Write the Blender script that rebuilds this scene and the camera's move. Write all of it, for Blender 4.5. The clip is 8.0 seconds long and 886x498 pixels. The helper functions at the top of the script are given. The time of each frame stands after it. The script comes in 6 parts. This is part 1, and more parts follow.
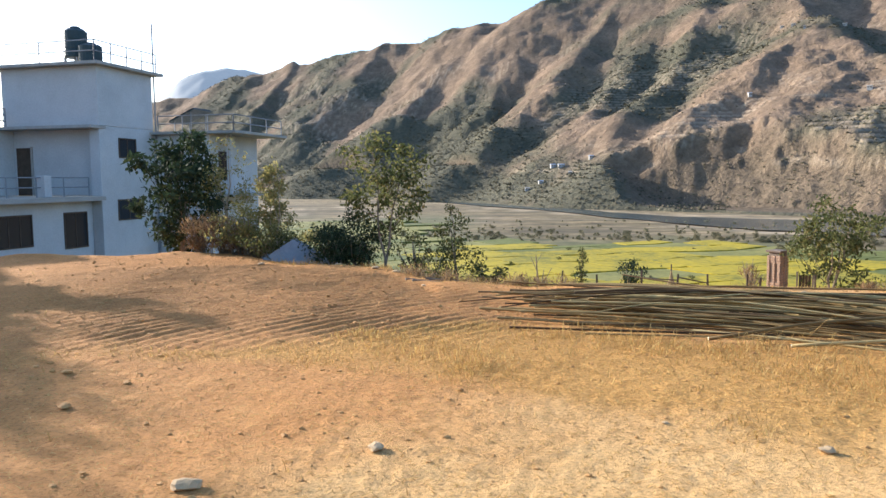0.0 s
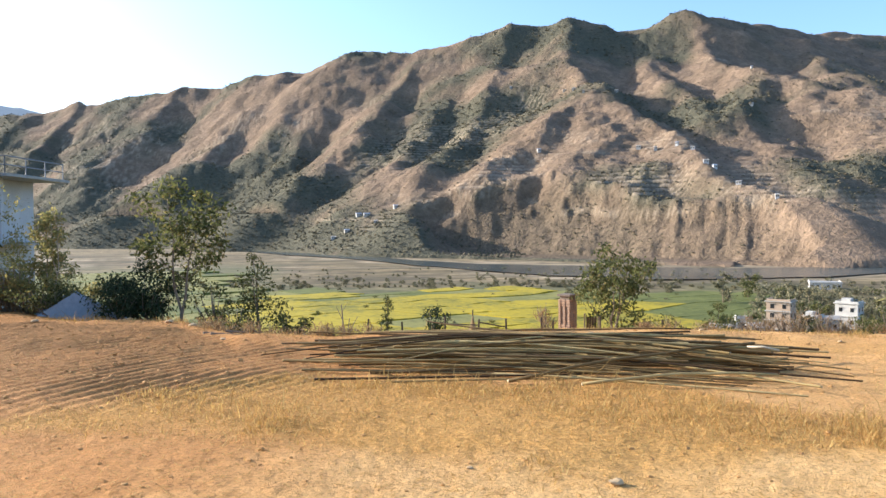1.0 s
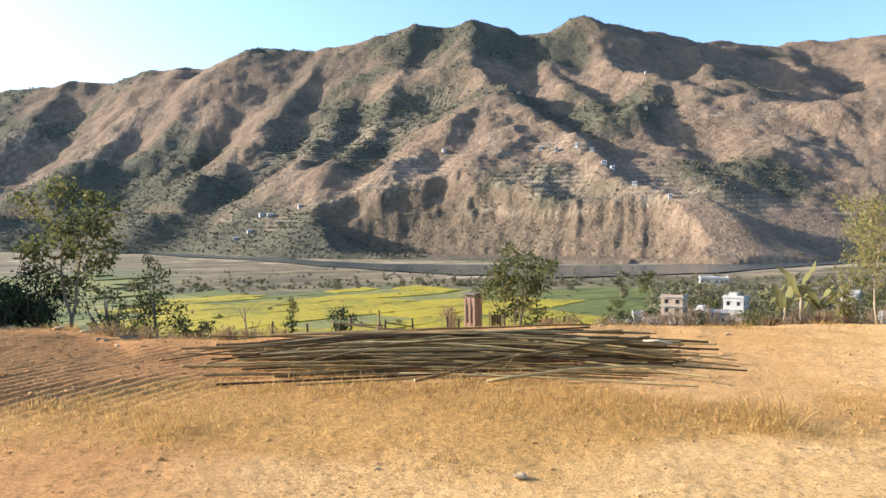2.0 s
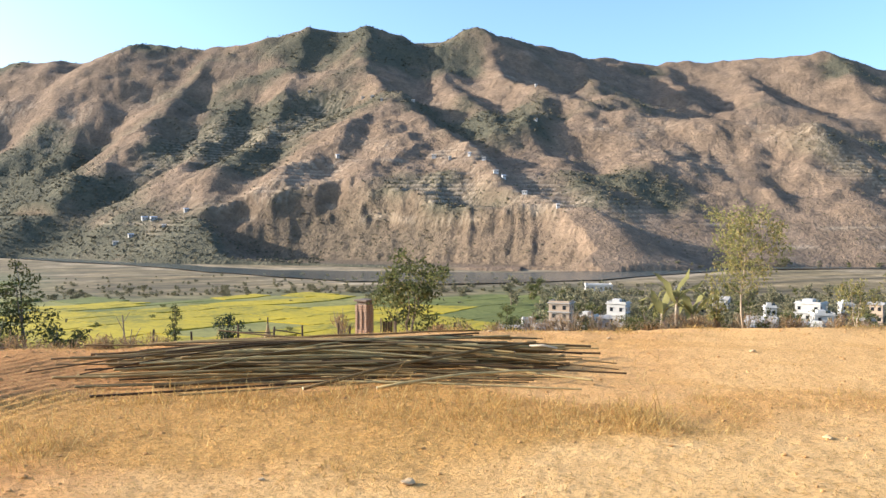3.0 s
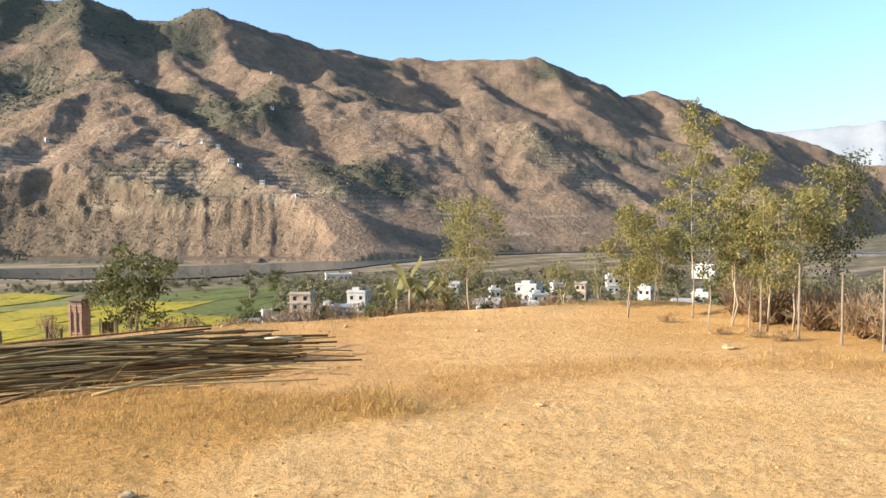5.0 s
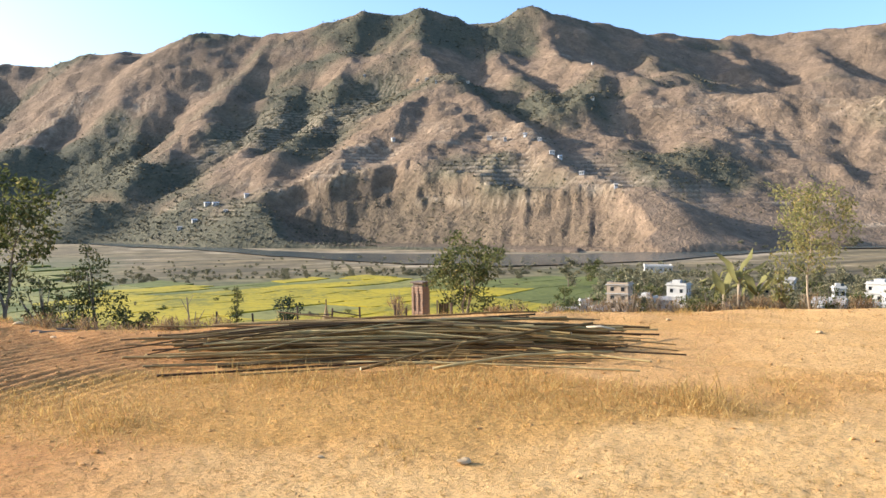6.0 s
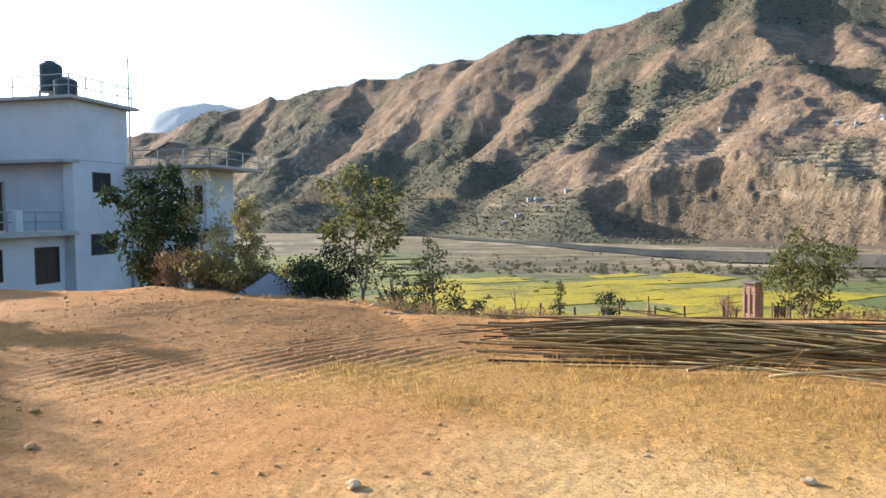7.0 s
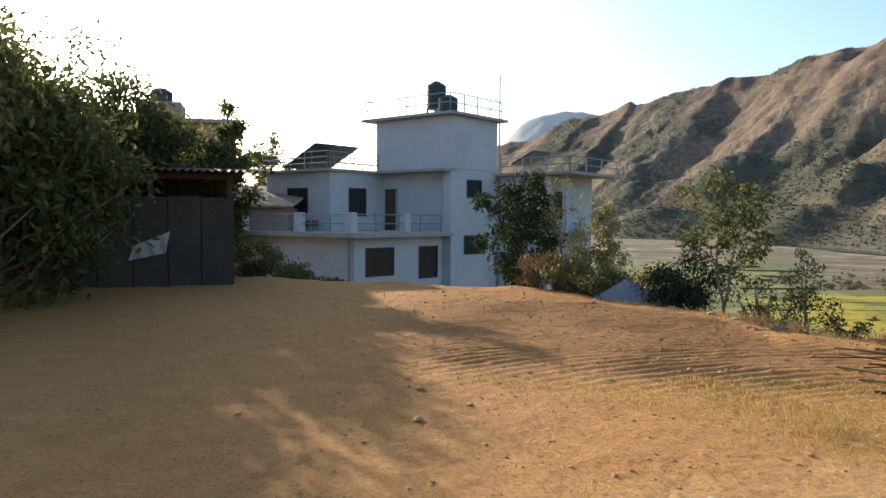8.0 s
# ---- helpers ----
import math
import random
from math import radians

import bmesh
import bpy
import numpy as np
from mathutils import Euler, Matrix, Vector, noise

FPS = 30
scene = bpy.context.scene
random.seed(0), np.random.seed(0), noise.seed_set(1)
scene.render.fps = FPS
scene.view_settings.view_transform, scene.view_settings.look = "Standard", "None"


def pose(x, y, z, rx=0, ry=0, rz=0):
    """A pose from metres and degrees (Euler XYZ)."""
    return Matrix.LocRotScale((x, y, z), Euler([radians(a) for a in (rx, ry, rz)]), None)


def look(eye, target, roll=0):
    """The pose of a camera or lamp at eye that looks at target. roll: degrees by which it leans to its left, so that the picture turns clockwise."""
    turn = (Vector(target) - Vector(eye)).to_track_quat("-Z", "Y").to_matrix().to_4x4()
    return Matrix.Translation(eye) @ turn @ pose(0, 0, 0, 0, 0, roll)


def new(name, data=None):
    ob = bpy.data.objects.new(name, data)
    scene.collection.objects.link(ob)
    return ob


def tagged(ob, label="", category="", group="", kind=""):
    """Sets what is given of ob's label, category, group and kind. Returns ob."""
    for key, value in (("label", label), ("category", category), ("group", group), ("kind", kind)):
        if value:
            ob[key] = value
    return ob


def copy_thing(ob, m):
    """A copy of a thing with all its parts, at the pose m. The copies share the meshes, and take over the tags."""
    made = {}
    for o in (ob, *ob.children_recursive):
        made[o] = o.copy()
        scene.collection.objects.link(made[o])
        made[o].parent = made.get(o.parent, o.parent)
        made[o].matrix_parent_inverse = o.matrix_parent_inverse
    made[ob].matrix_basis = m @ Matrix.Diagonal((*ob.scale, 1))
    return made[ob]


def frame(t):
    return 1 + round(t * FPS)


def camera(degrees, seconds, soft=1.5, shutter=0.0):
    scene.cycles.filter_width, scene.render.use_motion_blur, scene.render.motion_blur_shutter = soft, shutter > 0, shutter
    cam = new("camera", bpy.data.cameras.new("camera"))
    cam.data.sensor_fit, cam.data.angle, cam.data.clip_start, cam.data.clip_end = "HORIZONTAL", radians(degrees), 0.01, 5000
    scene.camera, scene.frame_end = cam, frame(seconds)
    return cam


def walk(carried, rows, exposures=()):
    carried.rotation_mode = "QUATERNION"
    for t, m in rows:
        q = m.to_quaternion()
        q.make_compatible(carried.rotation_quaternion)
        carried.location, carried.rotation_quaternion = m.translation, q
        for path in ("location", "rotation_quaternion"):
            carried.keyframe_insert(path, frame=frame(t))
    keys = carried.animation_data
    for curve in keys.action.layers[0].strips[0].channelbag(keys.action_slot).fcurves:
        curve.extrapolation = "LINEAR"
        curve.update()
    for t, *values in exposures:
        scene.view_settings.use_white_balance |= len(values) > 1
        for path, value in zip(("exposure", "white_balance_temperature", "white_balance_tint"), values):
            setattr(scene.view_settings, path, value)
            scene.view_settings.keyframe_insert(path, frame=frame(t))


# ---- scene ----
cam = camera(61.14, 8.0, soft=1.5)
PATH = [
    (0.0, pose(-0.000, 0.000, 1.606, 84.69, 0.39, -0.00)),
    (0.5, pose(0.028, 0.074, 1.597, 86.31, 0.20, -7.92)),
    (1.0, pose(0.033, 0.072, 1.601, 88.32, 0.26, -14.71)),
    (1.5, pose(0.039, 0.064, 1.603, 88.32, 0.38, -18.07)),
    (2.8, pose(0.036, 0.055, 1.605, 88.63, 0.14, -28.57)),
    (3.0, pose(0.058, 0.047, 1.601, 88.74, -0.14, -29.99)),
    (3.5, pose(0.094, 0.080, 1.599, 88.83, -0.46, -35.53)),
    (4.0, pose(0.120, 0.079, 1.595, 88.69, -1.04, -42.45)),
    (4.2, pose(0.117, 0.056, 1.599, 88.64, -0.86, -44.92)),
    (4.75, pose(0.140, 0.060, 1.592, 88.15, 0.20, -50.20)),
    (5.3, pose(0.154, 0.059, 1.587, 87.84, 1.00, -47.32)),
    (5.5, pose(0.126, 0.041, 1.592, 88.52, 0.86, -43.30)),
    (6.0, pose(0.072, 0.048, 1.590, 87.40, 0.52, -25.73)),
    (6.5, pose(0.034, 0.043, 1.587, 87.61, 0.68, -11.41)),
    (7.0, pose(-0.003, 0.038, 1.591, 87.25, 0.55, -1.73)),
    (7.4, pose(-0.012, -0.022, 1.600, 87.94, 0.31, 8.20)),
    (7.5, pose(-0.014, -0.042, 1.620, 88.03, 0.28, 10.00)),
    (8.0, pose(-0.038, -0.095, 1.615, 87.69, -0.36, 24.89)),
]
walk(cam, PATH, [(0.0, 1.26, 5780, 10), (1.5, 1.29, 5860, 10), (4.0, 1.3, 6030, 10), (5.5, 1.17, 6220, 10), (6.0, 1.26, 5990, 10), (6.5, 1.36, 5880, 10), (7.0, 1.32, 5860, 10), (7.5, 1.12, 5980, 10), (8.0, 0.84, 6200, 10)])

WORLD_SUN_AZ, WORLD_SUN_EL = -55.0, 18.3

# ---------------------------------------------------------------- world and sun
world = bpy.data.worlds.new("sky")
scene.world = world
world.use_nodes = True
wn = world.node_tree
wn.nodes.clear()
sky = wn.nodes.new("ShaderNodeTexSky")
sky.sky_type = "NISHITA"
sky.sun_disc = False
sky.sun_elevation = radians(WORLD_SUN_EL)
sky.sun_rotation = radians(WORLD_SUN_AZ)
sky.air_density, sky.dust_density, sky.ozone_density = 1.0, 2.0, 3.0
wbg = wn.nodes.new("ShaderNodeBackground")
wbg.inputs["Strength"].default_value = 0.15
wout = wn.nodes.new("ShaderNodeOutputWorld")
wn.links.new(sky.outputs[0], wbg.inputs["Color"])
wn.links.new(wbg.outputs[0], wout.inputs["Surface"])

sun_data = bpy.data.lights.new("sun", "SUN")
sun_data.energy, sun_data.angle, sun_data.color = 4.6, radians(0.6), (1.0, 0.87, 0.72)
sun = new("sun", sun_data)
_a, _e = radians(WORLD_SUN_AZ), radians(WORLD_SUN_EL)
SUN_DIR = Vector((math.sin(_a) * math.cos(_e), math.cos(_a) * math.cos(_e), math.sin(_e)))
sun.matrix_world = look(SUN_DIR * 60, (0, 0, 0))


# ---------------------------------------------------------------- numeric helpers
def polar(az, d, z=0.0):
    a = radians(az)
    return Vector((d * math.sin(a), d * math.cos(a), z))


def hash2(ix, iy, seed):
    h = (ix.astype(np.int64) * 374761393 + iy.astype(np.int64) * 668265263 + seed * 974711) & 0x7FFFFFFF
    h = ((h ^ (h >> 13)) * 1274126177) & 0x7FFFFFFF
    return ((h ^ (h >> 16)) & 0xFFFF) / 65535.0


def vnoise(x, y, seed=0):
    ix, iy = np.floor(x), np.floor(y)
    fx, fy = x - ix, y - iy
    fx, fy = fx * fx * (3 - 2 * fx), fy * fy * (3 - 2 * fy)
    a, b = hash2(ix, iy, seed), hash2(ix + 1, iy, seed)
    c, d = hash2(ix, iy + 1, seed), hash2(ix + 1, iy + 1, seed)
    return (a + (b - a) * fx) * (1 - fy) + (c + (d - c) * fx) * fy - 0.5


def fbm(x, y, seed=0, octaves=4):
    total, amp = 0.0, 1.0
    for k in range(octaves):
        total = total + amp * vnoise(x, y, seed + k * 17)
        x, y, amp = x * 2.03 + 11.3, y * 2.03 - 7.1, amp * 0.5
    return total


def smooth(a, b, v):
    t = np.clip((v - a) / (b - a), 0.0, 1.0)
    return t * t * (3 - 2 * t)


# ---------------------------------------------------------------- materials
def shader(name, rough=0.85, metal=0.0):
    m = bpy.data.materials.new(name)
    m.use_nodes = True
    nt = m.node_tree
    b = nt.nodes["Principled BSDF"]
    b.inputs["Roughness"].default_value = rough
    b.inputs["Metallic"].default_value = metal
    b.inputs["Specular IOR Level"].default_value = 0.25
    return m, nt, b


def add(nt, kind, **values):
    n = nt.nodes.new(kind)
    for key, value in values.items():
        n.inputs[key.replace("_", " ")].default_value = value
    return n


def coords(nt):
    return nt.nodes.new("ShaderNodeTexCoord").outputs["Object"]


def noise_out(nt, src, scale, detail=4.0, rough=0.6):
    n = add(nt, "ShaderNodeTexNoise", Scale=scale, Detail=detail, Roughness=rough)
    nt.links.new(src, n.inputs["Vector"])
    return n.outputs["Fac"]


def ramp(nt, fac, stops):
    r = nt.nodes.new("ShaderNodeValToRGB")
    while len(r.color_ramp.elements) < len(stops):
        r.color_ramp.elements.new(0.5)
    for el, (p, c) in zip(r.color_ramp.elements, stops):
        el.position, el.color = p, (*c, 1)
    nt.links.new(fac, r.inputs["Fac"])
    return r.outputs["Color"]


def mix(nt, fac, a, b, mode="MIX"):
    n = nt.nodes.new("ShaderNodeMix")
    n.data_type, n.blend_type = "RGBA", mode
    for sock, v in ((n.inputs[0], fac), (n.inputs[6], a), (n.inputs[7], b)):
        if isinstance(v, (int, float)):
            sock.default_value = v
        elif isinstance(v, tuple):
            sock.default_value = (*v, 1)
        else:
            nt.links.new(v, sock)
    return n.outputs[2]


def bump(nt, bsdf, height, strength, distance):
    n = add(nt, "ShaderNodeBump", Strength=strength, Distance=distance)
    nt.links.new(height, n.inputs["Height"])
    nt.links.new(n.outputs[0], bsdf.inputs["Normal"])


def attr(nt, name):
    n = nt.nodes.new("ShaderNodeAttribute")
    n.attribute_name = name
    return n.outputs["Fac"]


def surface(name, dark, light, scale=8.0, rough=0.85, metal=0.0, relief=0.3, depth=0.01, fine=60.0, spread=(0.3, 0.7)):
    """A plain worn surface: two colours mixed by large stains and fine grain, with relief."""
    m, nt, b = shader(name, rough, metal)
    c = coords(nt)
    big, small = noise_out(nt, c, scale), noise_out(nt, c, fine, 3.0)
    s = nt.nodes.new("ShaderNodeMath")
    s.operation = "MULTIPLY_ADD"
    s.inputs[1].default_value = 0.45
    nt.links.new(small, s.inputs[0])
    k = nt.nodes.new("ShaderNodeMath")
    k.operation = "MULTIPLY"
    k.inputs[1].default_value = 0.55
    nt.links.new(big, k.inputs[0])
    nt.links.new(k.outputs[0], s.inputs[2])
    nt.links.new(ramp(nt, s.outputs[0], [(spread[0], dark), (spread[1], light)]), b.inputs["Base Color"])
    bump(nt, b, small, relief, depth)
    return m


def leafy(name, dark, light, yellow, share=0.15, through_light=0.35):
    """Leaves: each island has its own green, some of them yellowed; light shines through."""
    m, nt, b = shader(name, 0.8)
    g = nt.nodes.new("ShaderNodeNewGeometry").outputs["Random Per Island"]
    col = ramp(nt, g, [(0.0, dark), (1.0 - share - 0.05, light), (1.0 - share, yellow), (1.0, light)])
    nt.links.new(col, b.inputs["Base Color"])
    tr = nt.nodes.new("ShaderNodeBsdfTranslucent")
    nt.links.new(col, tr.inputs["Color"])
    mx = nt.nodes.new("ShaderNodeMixShader")
    mx.inputs[0].default_value = through_light
    nt.links.new(b.outputs[0], mx.inputs[1])
    nt.links.new(tr.outputs[0], mx.inputs[2])
    nt.links.new(mx.outputs[0], nt.nodes["Material Output"].inputs["Surface"])
    return m


def ground_material():
    m, nt, b = shader("bare_earth_and_valley", 0.95)
    c = coords(nt)
    n2, n3 = noise_out(nt, c, 2.6, 8, 0.75), noise_out(nt, c, 22.0, 6, 0.75)
    dirt = ramp(nt, n2, [(0.30, (0.48, 0.222, 0.064)), (0.52, (0.57, 0.275, 0.083)), (0.72, (0.66, 0.34, 0.11))])
    dirt = mix(nt, attr(nt, "track"), dirt, ramp(nt, n2, [(0.3, (0.69, 0.405, 0.148)), (0.7, (0.80, 0.51, 0.208))]))
    dirt = mix(nt, mix(nt, 0.5, (0.0, 0.0, 0.0), attr(nt, "plough")), dirt, ramp(nt, n2, [(0.30, (0.299, 0.127, 0.04)), (0.70, (0.529, 0.254, 0.082))]))
    dirt = mix(nt, attr(nt, "straw"), dirt, ramp(nt, n3, [(0.30, (0.414, 0.205, 0.046)), (0.70, (0.713, 0.4, 0.105))]))
    dirt = mix(nt, 0.5, dirt, ramp(nt, n3, [(0.25, (0.72, 0.70, 0.68)), (0.6, (1.0, 1.0, 1.0))]), "MULTIPLY")
    crumbs = ramp(nt, noise_out(nt, c, 34.0, 4, 0.7), [(0.33, (0.42, 0.38, 0.34)), (0.45, (0.95, 0.95, 0.95)), (0.66, (1.2, 1.2, 1.2))])
    dirt = mix(nt, 0.75, dirt, crumbs, "MULTIPLY")
    f1, f2 = noise_out(nt, c, 0.012, 6, 0.65), noise_out(nt, c, 0.07, 6, 0.7)
    scrub = ramp(nt, f2, [(0.36, (0.085, 0.07, 0.034)), (0.5, (0.215, 0.16, 0.08)), (0.66, (0.34, 0.262, 0.145))])
    scrub = mix(nt, ramp(nt, f1, [(0.42, (0.0, 0.0, 0.0)), (0.6, (0.75, 0.75, 0.75))]), scrub, (0.10, 0.082, 0.046))
    gravel = ramp(nt, f2, [(0.32, (0.21, 0.16, 0.098)), (0.68, (0.41, 0.33, 0.225))])
    valley = mix(nt, attr(nt, "gravel"), scrub, gravel)
    lay = nt.nodes.new("ShaderNodeMapping")
    lay.inputs["Rotation"].default_value = (0, 0, radians(14))
    lay.inputs["Scale"].default_value = (0.007, 0.055, 0.05)
    nt.links.new(c, lay.inputs["Vector"])
    bars = noise_out(nt, lay.outputs[0], 1.0, 5, 0.65)
    valley = mix(nt, 0.85, valley, ramp(nt, bars, [(0.38, (0.36, 0.36, 0.30)), (0.47, (0.75, 0.74, 0.66)), (0.55, (0.95, 0.92, 0.84)), (0.64, (1.35, 1.32, 1.26))]), "MULTIPLY")
    green = ramp(nt, f2, [(0.3, (0.06, 0.072, 0.025)), (0.7, (0.15, 0.14, 0.06))])
    valley = mix(nt, attr(nt, "green"), valley, green)
    col = mix(nt, attr(nt, "far"), dirt, valley)
    nt.links.new(col, b.inputs["Base Color"])
    n4 = noise_out(nt, c, 75.0, 4, 0.7)
    bump(nt, b, mix(nt, 0.55, n3, n4), 1.0, 0.04)
    return m


def mountain_material():
    m, nt, b = shader("dry_mountain_slope", 0.97)
    b.inputs["Specular IOR Level"].default_value = 0.1
    c = coords(nt)
    n2, n3 = noise_out(nt, c, 0.03, 6, 0.72), noise_out(nt, c, 0.16, 4, 0.75)
    grass = ramp(nt, n2, [(0.30, (0.168, 0.126, 0.088)), (0.5, (0.248, 0.18, 0.122)), (0.7, (0.335, 0.246, 0.168))])
    grass = mix(nt, 0.6, grass, ramp(nt, n3, [(0.3, (0.45, 0.45, 0.42)), (0.62, (1.05, 1.0, 0.95))]), "MULTIPLY")
    wood = ramp(nt, n3, [(0.3, (0.078, 0.078, 0.052)), (0.7, (0.145, 0.13, 0.086))])
    col = mix(nt, attr(nt, "wood"), grass, wood)
    rock = ramp(nt, n3, [(0.3, (0.095, 0.07, 0.046)), (0.7, (0.215, 0.157, 0.102))])
    col = mix(nt, attr(nt, "cliff"), col, rock)
    pale = ramp(nt, n3, [(0.3, (0.38, 0.29, 0.19)), (0.7, (0.54, 0.44, 0.31))])
    col = mix(nt, attr(nt, "pale"), col, pale)
    nt.links.new(col, b.inputs["Base Color"])
    bump(nt, b, n3, 1.0, 5.0)
    return m


M_GROUND, M_MOUNTAIN = ground_material(), mountain_material()
# distance haze is painted into the far hills: even grey with a faint blue-grey glow
M_HILLHAZE = surface("far_hill_painted_haze", (0.17, 0.18, 0.185), (0.22, 0.23, 0.235), 0.004, fine=0.05, depth=1.0, relief=0.1)
M_HILLHAZE.node_tree.nodes["Principled BSDF"].inputs["Emission Color"].default_value = (0.66, 0.74, 0.80, 1)
M_HILLHAZE.node_tree.nodes["Principled BSDF"].inputs["Emission Strength"].default_value = 0.14
M_WHITE = surface("weathered_white_paint", (0.43, 0.425, 0.41), (0.61, 0.60, 0.58), 0.7, fine=14.0, depth=0.002)
M_SLAB = surface("bare_concrete_edge", (0.28, 0.26, 0.23), (0.46, 0.43, 0.38), 2.0, fine=30.0)
M_TERRACE = surface("dusty_terrace_concrete", (0.42, 0.36, 0.28), (0.58, 0.51, 0.42), 1.5, fine=20.0)
M_CREAM = surface("cream_plaster", (0.33, 0.24, 0.165), (0.45, 0.345, 0.25), 0.5, fine=9.0)
M_BRICK = surface("red_brick", (0.24, 0.15, 0.095), (0.38, 0.26, 0.175), 5.0, fine=50.0)
M_MORTAR = surface("dusty_mortar", (0.13, 0.10, 0.075), (0.22, 0.17, 0.13), 5.0, fine=60.0)
M_STEEL = surface("galvanised_pipe", (0.17, 0.175, 0.18), (0.28, 0.285, 0.29), 6.0, rough=0.55, metal=0.0)
M_TIN = surface("dull_tin_sheet", (0.25, 0.30, 0.36), (0.40, 0.45, 0.52), 1.2, rough=0.7, metal=0.0, fine=12.0)
M_RUST = surface("rusty_tin_sheet", (0.10, 0.07, 0.05), (0.24, 0.17, 0.13), 1.2, rough=0.75, metal=0.2, fine=12.0)
M_TANK = surface("black_plastic_tank", (0.02, 0.035, 0.038), (0.045, 0.07, 0.075), 3.0, rough=0.45)
M_WOODDARK = surface("old_dark_timber", (0.05, 0.035, 0.025), (0.13, 0.09, 0.06), 3.0, fine=25.0)
M_MUD = surface("dark_mud_wall", (0.035, 0.03, 0.024), (0.085, 0.068, 0.05), 1.0, fine=18.0)
M_BARK = surface("grey_brown_bark", (0.14, 0.105, 0.07), (0.30, 0.24, 0.17), 9.0, fine=70.0)
M_PALEBARK = surface("pale_smooth_bark", (0.26, 0.20, 0.13), (0.42, 0.34, 0.24), 6.0, fine=50.0)
M_STONE = surface("dusty_field_stone", (0.42, 0.28, 0.14), (0.60, 0.43, 0.24), 9.0, fine=60.0)
M_CLOD = surface("dry_earth_clod", (0.40, 0.20, 0.065), (0.62, 0.35, 0.125), 9.0, fine=60.0)
M_LEAF_DARK = leafy("dark_broad_leaves", (0.02, 0.034, 0.016), (0.048, 0.07, 0.03), (0.09, 0.10, 0.035), 0.1, 0.25)
M_LEAF_MID = leafy("dusty_green_leaves", (0.05, 0.062, 0.02), (0.135, 0.142, 0.046), (0.235, 0.195, 0.07), 0.22, 0.5)
M_LEAF_YELLOW = leafy("yellow_green_leaves", (0.15, 0.155, 0.055), (0.30, 0.275, 0.10), (0.42, 0.32, 0.11), 0.3, 0.5)
M_LEAF_DRY = leafy("dry_russet_leaves", (0.17, 0.095, 0.045), (0.36, 0.23, 0.11), (0.44, 0.33, 0.17), 0.3, 0.4)
M_GRASS = leafy("dry_straw_grass", (0.34, 0.20, 0.06), (0.55, 0.36, 0.115), (0.64, 0.455, 0.17), 0.3, 0.45)
M_TOWN = surface("dusty_whitewash", (0.36, 0.345, 0.31), (0.52, 0.495, 0.45), 0.5, fine=6.0)
M_TOWNROOF = surface("dusty_grey_roof_sheet", (0.24, 0.225, 0.20), (0.40, 0.375, 0.335), 0.6, fine=5.0)
M_FARLEAF = leafy("far_tree_leaves", (0.09, 0.09, 0.05), (0.19, 0.175, 0.095), (0.27, 0.225, 0.125), 0.3, 0.2)


def scrub_material():
    m, nt, b = shader("dusty_hill_scrub", 1.0)
    b.inputs["Specular IOR Level"].default_value = 0.0
    g = nt.nodes.new("ShaderNodeNewGeometry").outputs["Random Per Island"]
    nt.links.new(ramp(nt, g, [(0.0, (0.08, 0.078, 0.05)), (0.6, (0.125, 0.108, 0.068)), (1.0, (0.18, 0.145, 0.092))]), b.inputs["Base Color"])
    return m


M_SCRUB = scrub_material()
M_MUSTARD = surface("mustard_in_flower", (0.15, 0.14, 0.016), (0.37, 0.28, 0.012), 0.05, spread=(0.38, 0.54), fine=0.5, depth=0.3, relief=0.6)
M_WHEAT = surface("young_green_crop", (0.08, 0.092, 0.018), (0.15, 0.16, 0.034), 0.05, spread=(0.38, 0.6), fine=0.5, depth=0.2, relief=0.6)
M_FALLOW = surface("pale_green_crop", (0.125, 0.125, 0.032), (0.235, 0.215, 0.056), 0.05, spread=(0.38, 0.6), fine=0.5, depth=0.2, relief=0.6)


def cane_material():
    m, nt, b = shader("weathered_bamboo_cane", 0.75)
    c = coords(nt)
    rnd = nt.nodes.new("ShaderNodeObjectInfo").outputs["Random"]
    tone = ramp(nt, rnd, [(0.0, (0.06, 0.032, 0.011)), (0.4, (0.16, 0.098, 0.034)), (0.75, (0.34, 0.235, 0.088)), (1.0, (0.56, 0.42, 0.18))])
    n = noise_out(nt, c, 5.0, 5)
    col = mix(nt, 0.6, tone, ramp(nt, n, [(0.3, (0.45, 0.42, 0.38)), (0.65, (1.0, 1.0, 1.0))]), "MULTIPLY")
    nt.links.new(col, b.inputs["Base Color"])
    bump(nt, b, noise_out(nt, c, 60.0), 0.2, 0.004)
    return m


M_BAMBOO = cane_material()
M_CUT = surface("fresh_cut_cane", (0.5, 0.40, 0.25), (0.66, 0.55, 0.38), 9.0)


def glass_dark():
    m, nt, b = shader("dark_window_pane", 0.12)
    b.inputs["Base Color"].default_value = (0.02, 0.022, 0.025, 1)
    b.inputs["Specular IOR Level"].default_value = 0.5
    return m


def river_water():
    m, nt, b = shader("grey_river_water", 0.22)
    c = coords(nt)
    n = noise_out(nt, c, 0.12, 5, 0.7)
    nt.links.new(ramp(nt, noise_out(nt, c, 0.01, 4), [(0.35, (0.045, 0.055, 0.05)), (0.65, (0.085, 0.095, 0.082))]), b.inputs["Base Color"])
    bump(nt, b, n, 0.25, 0.3)
    return m


M_PANE, M_WATER = glass_dark(), river_water()


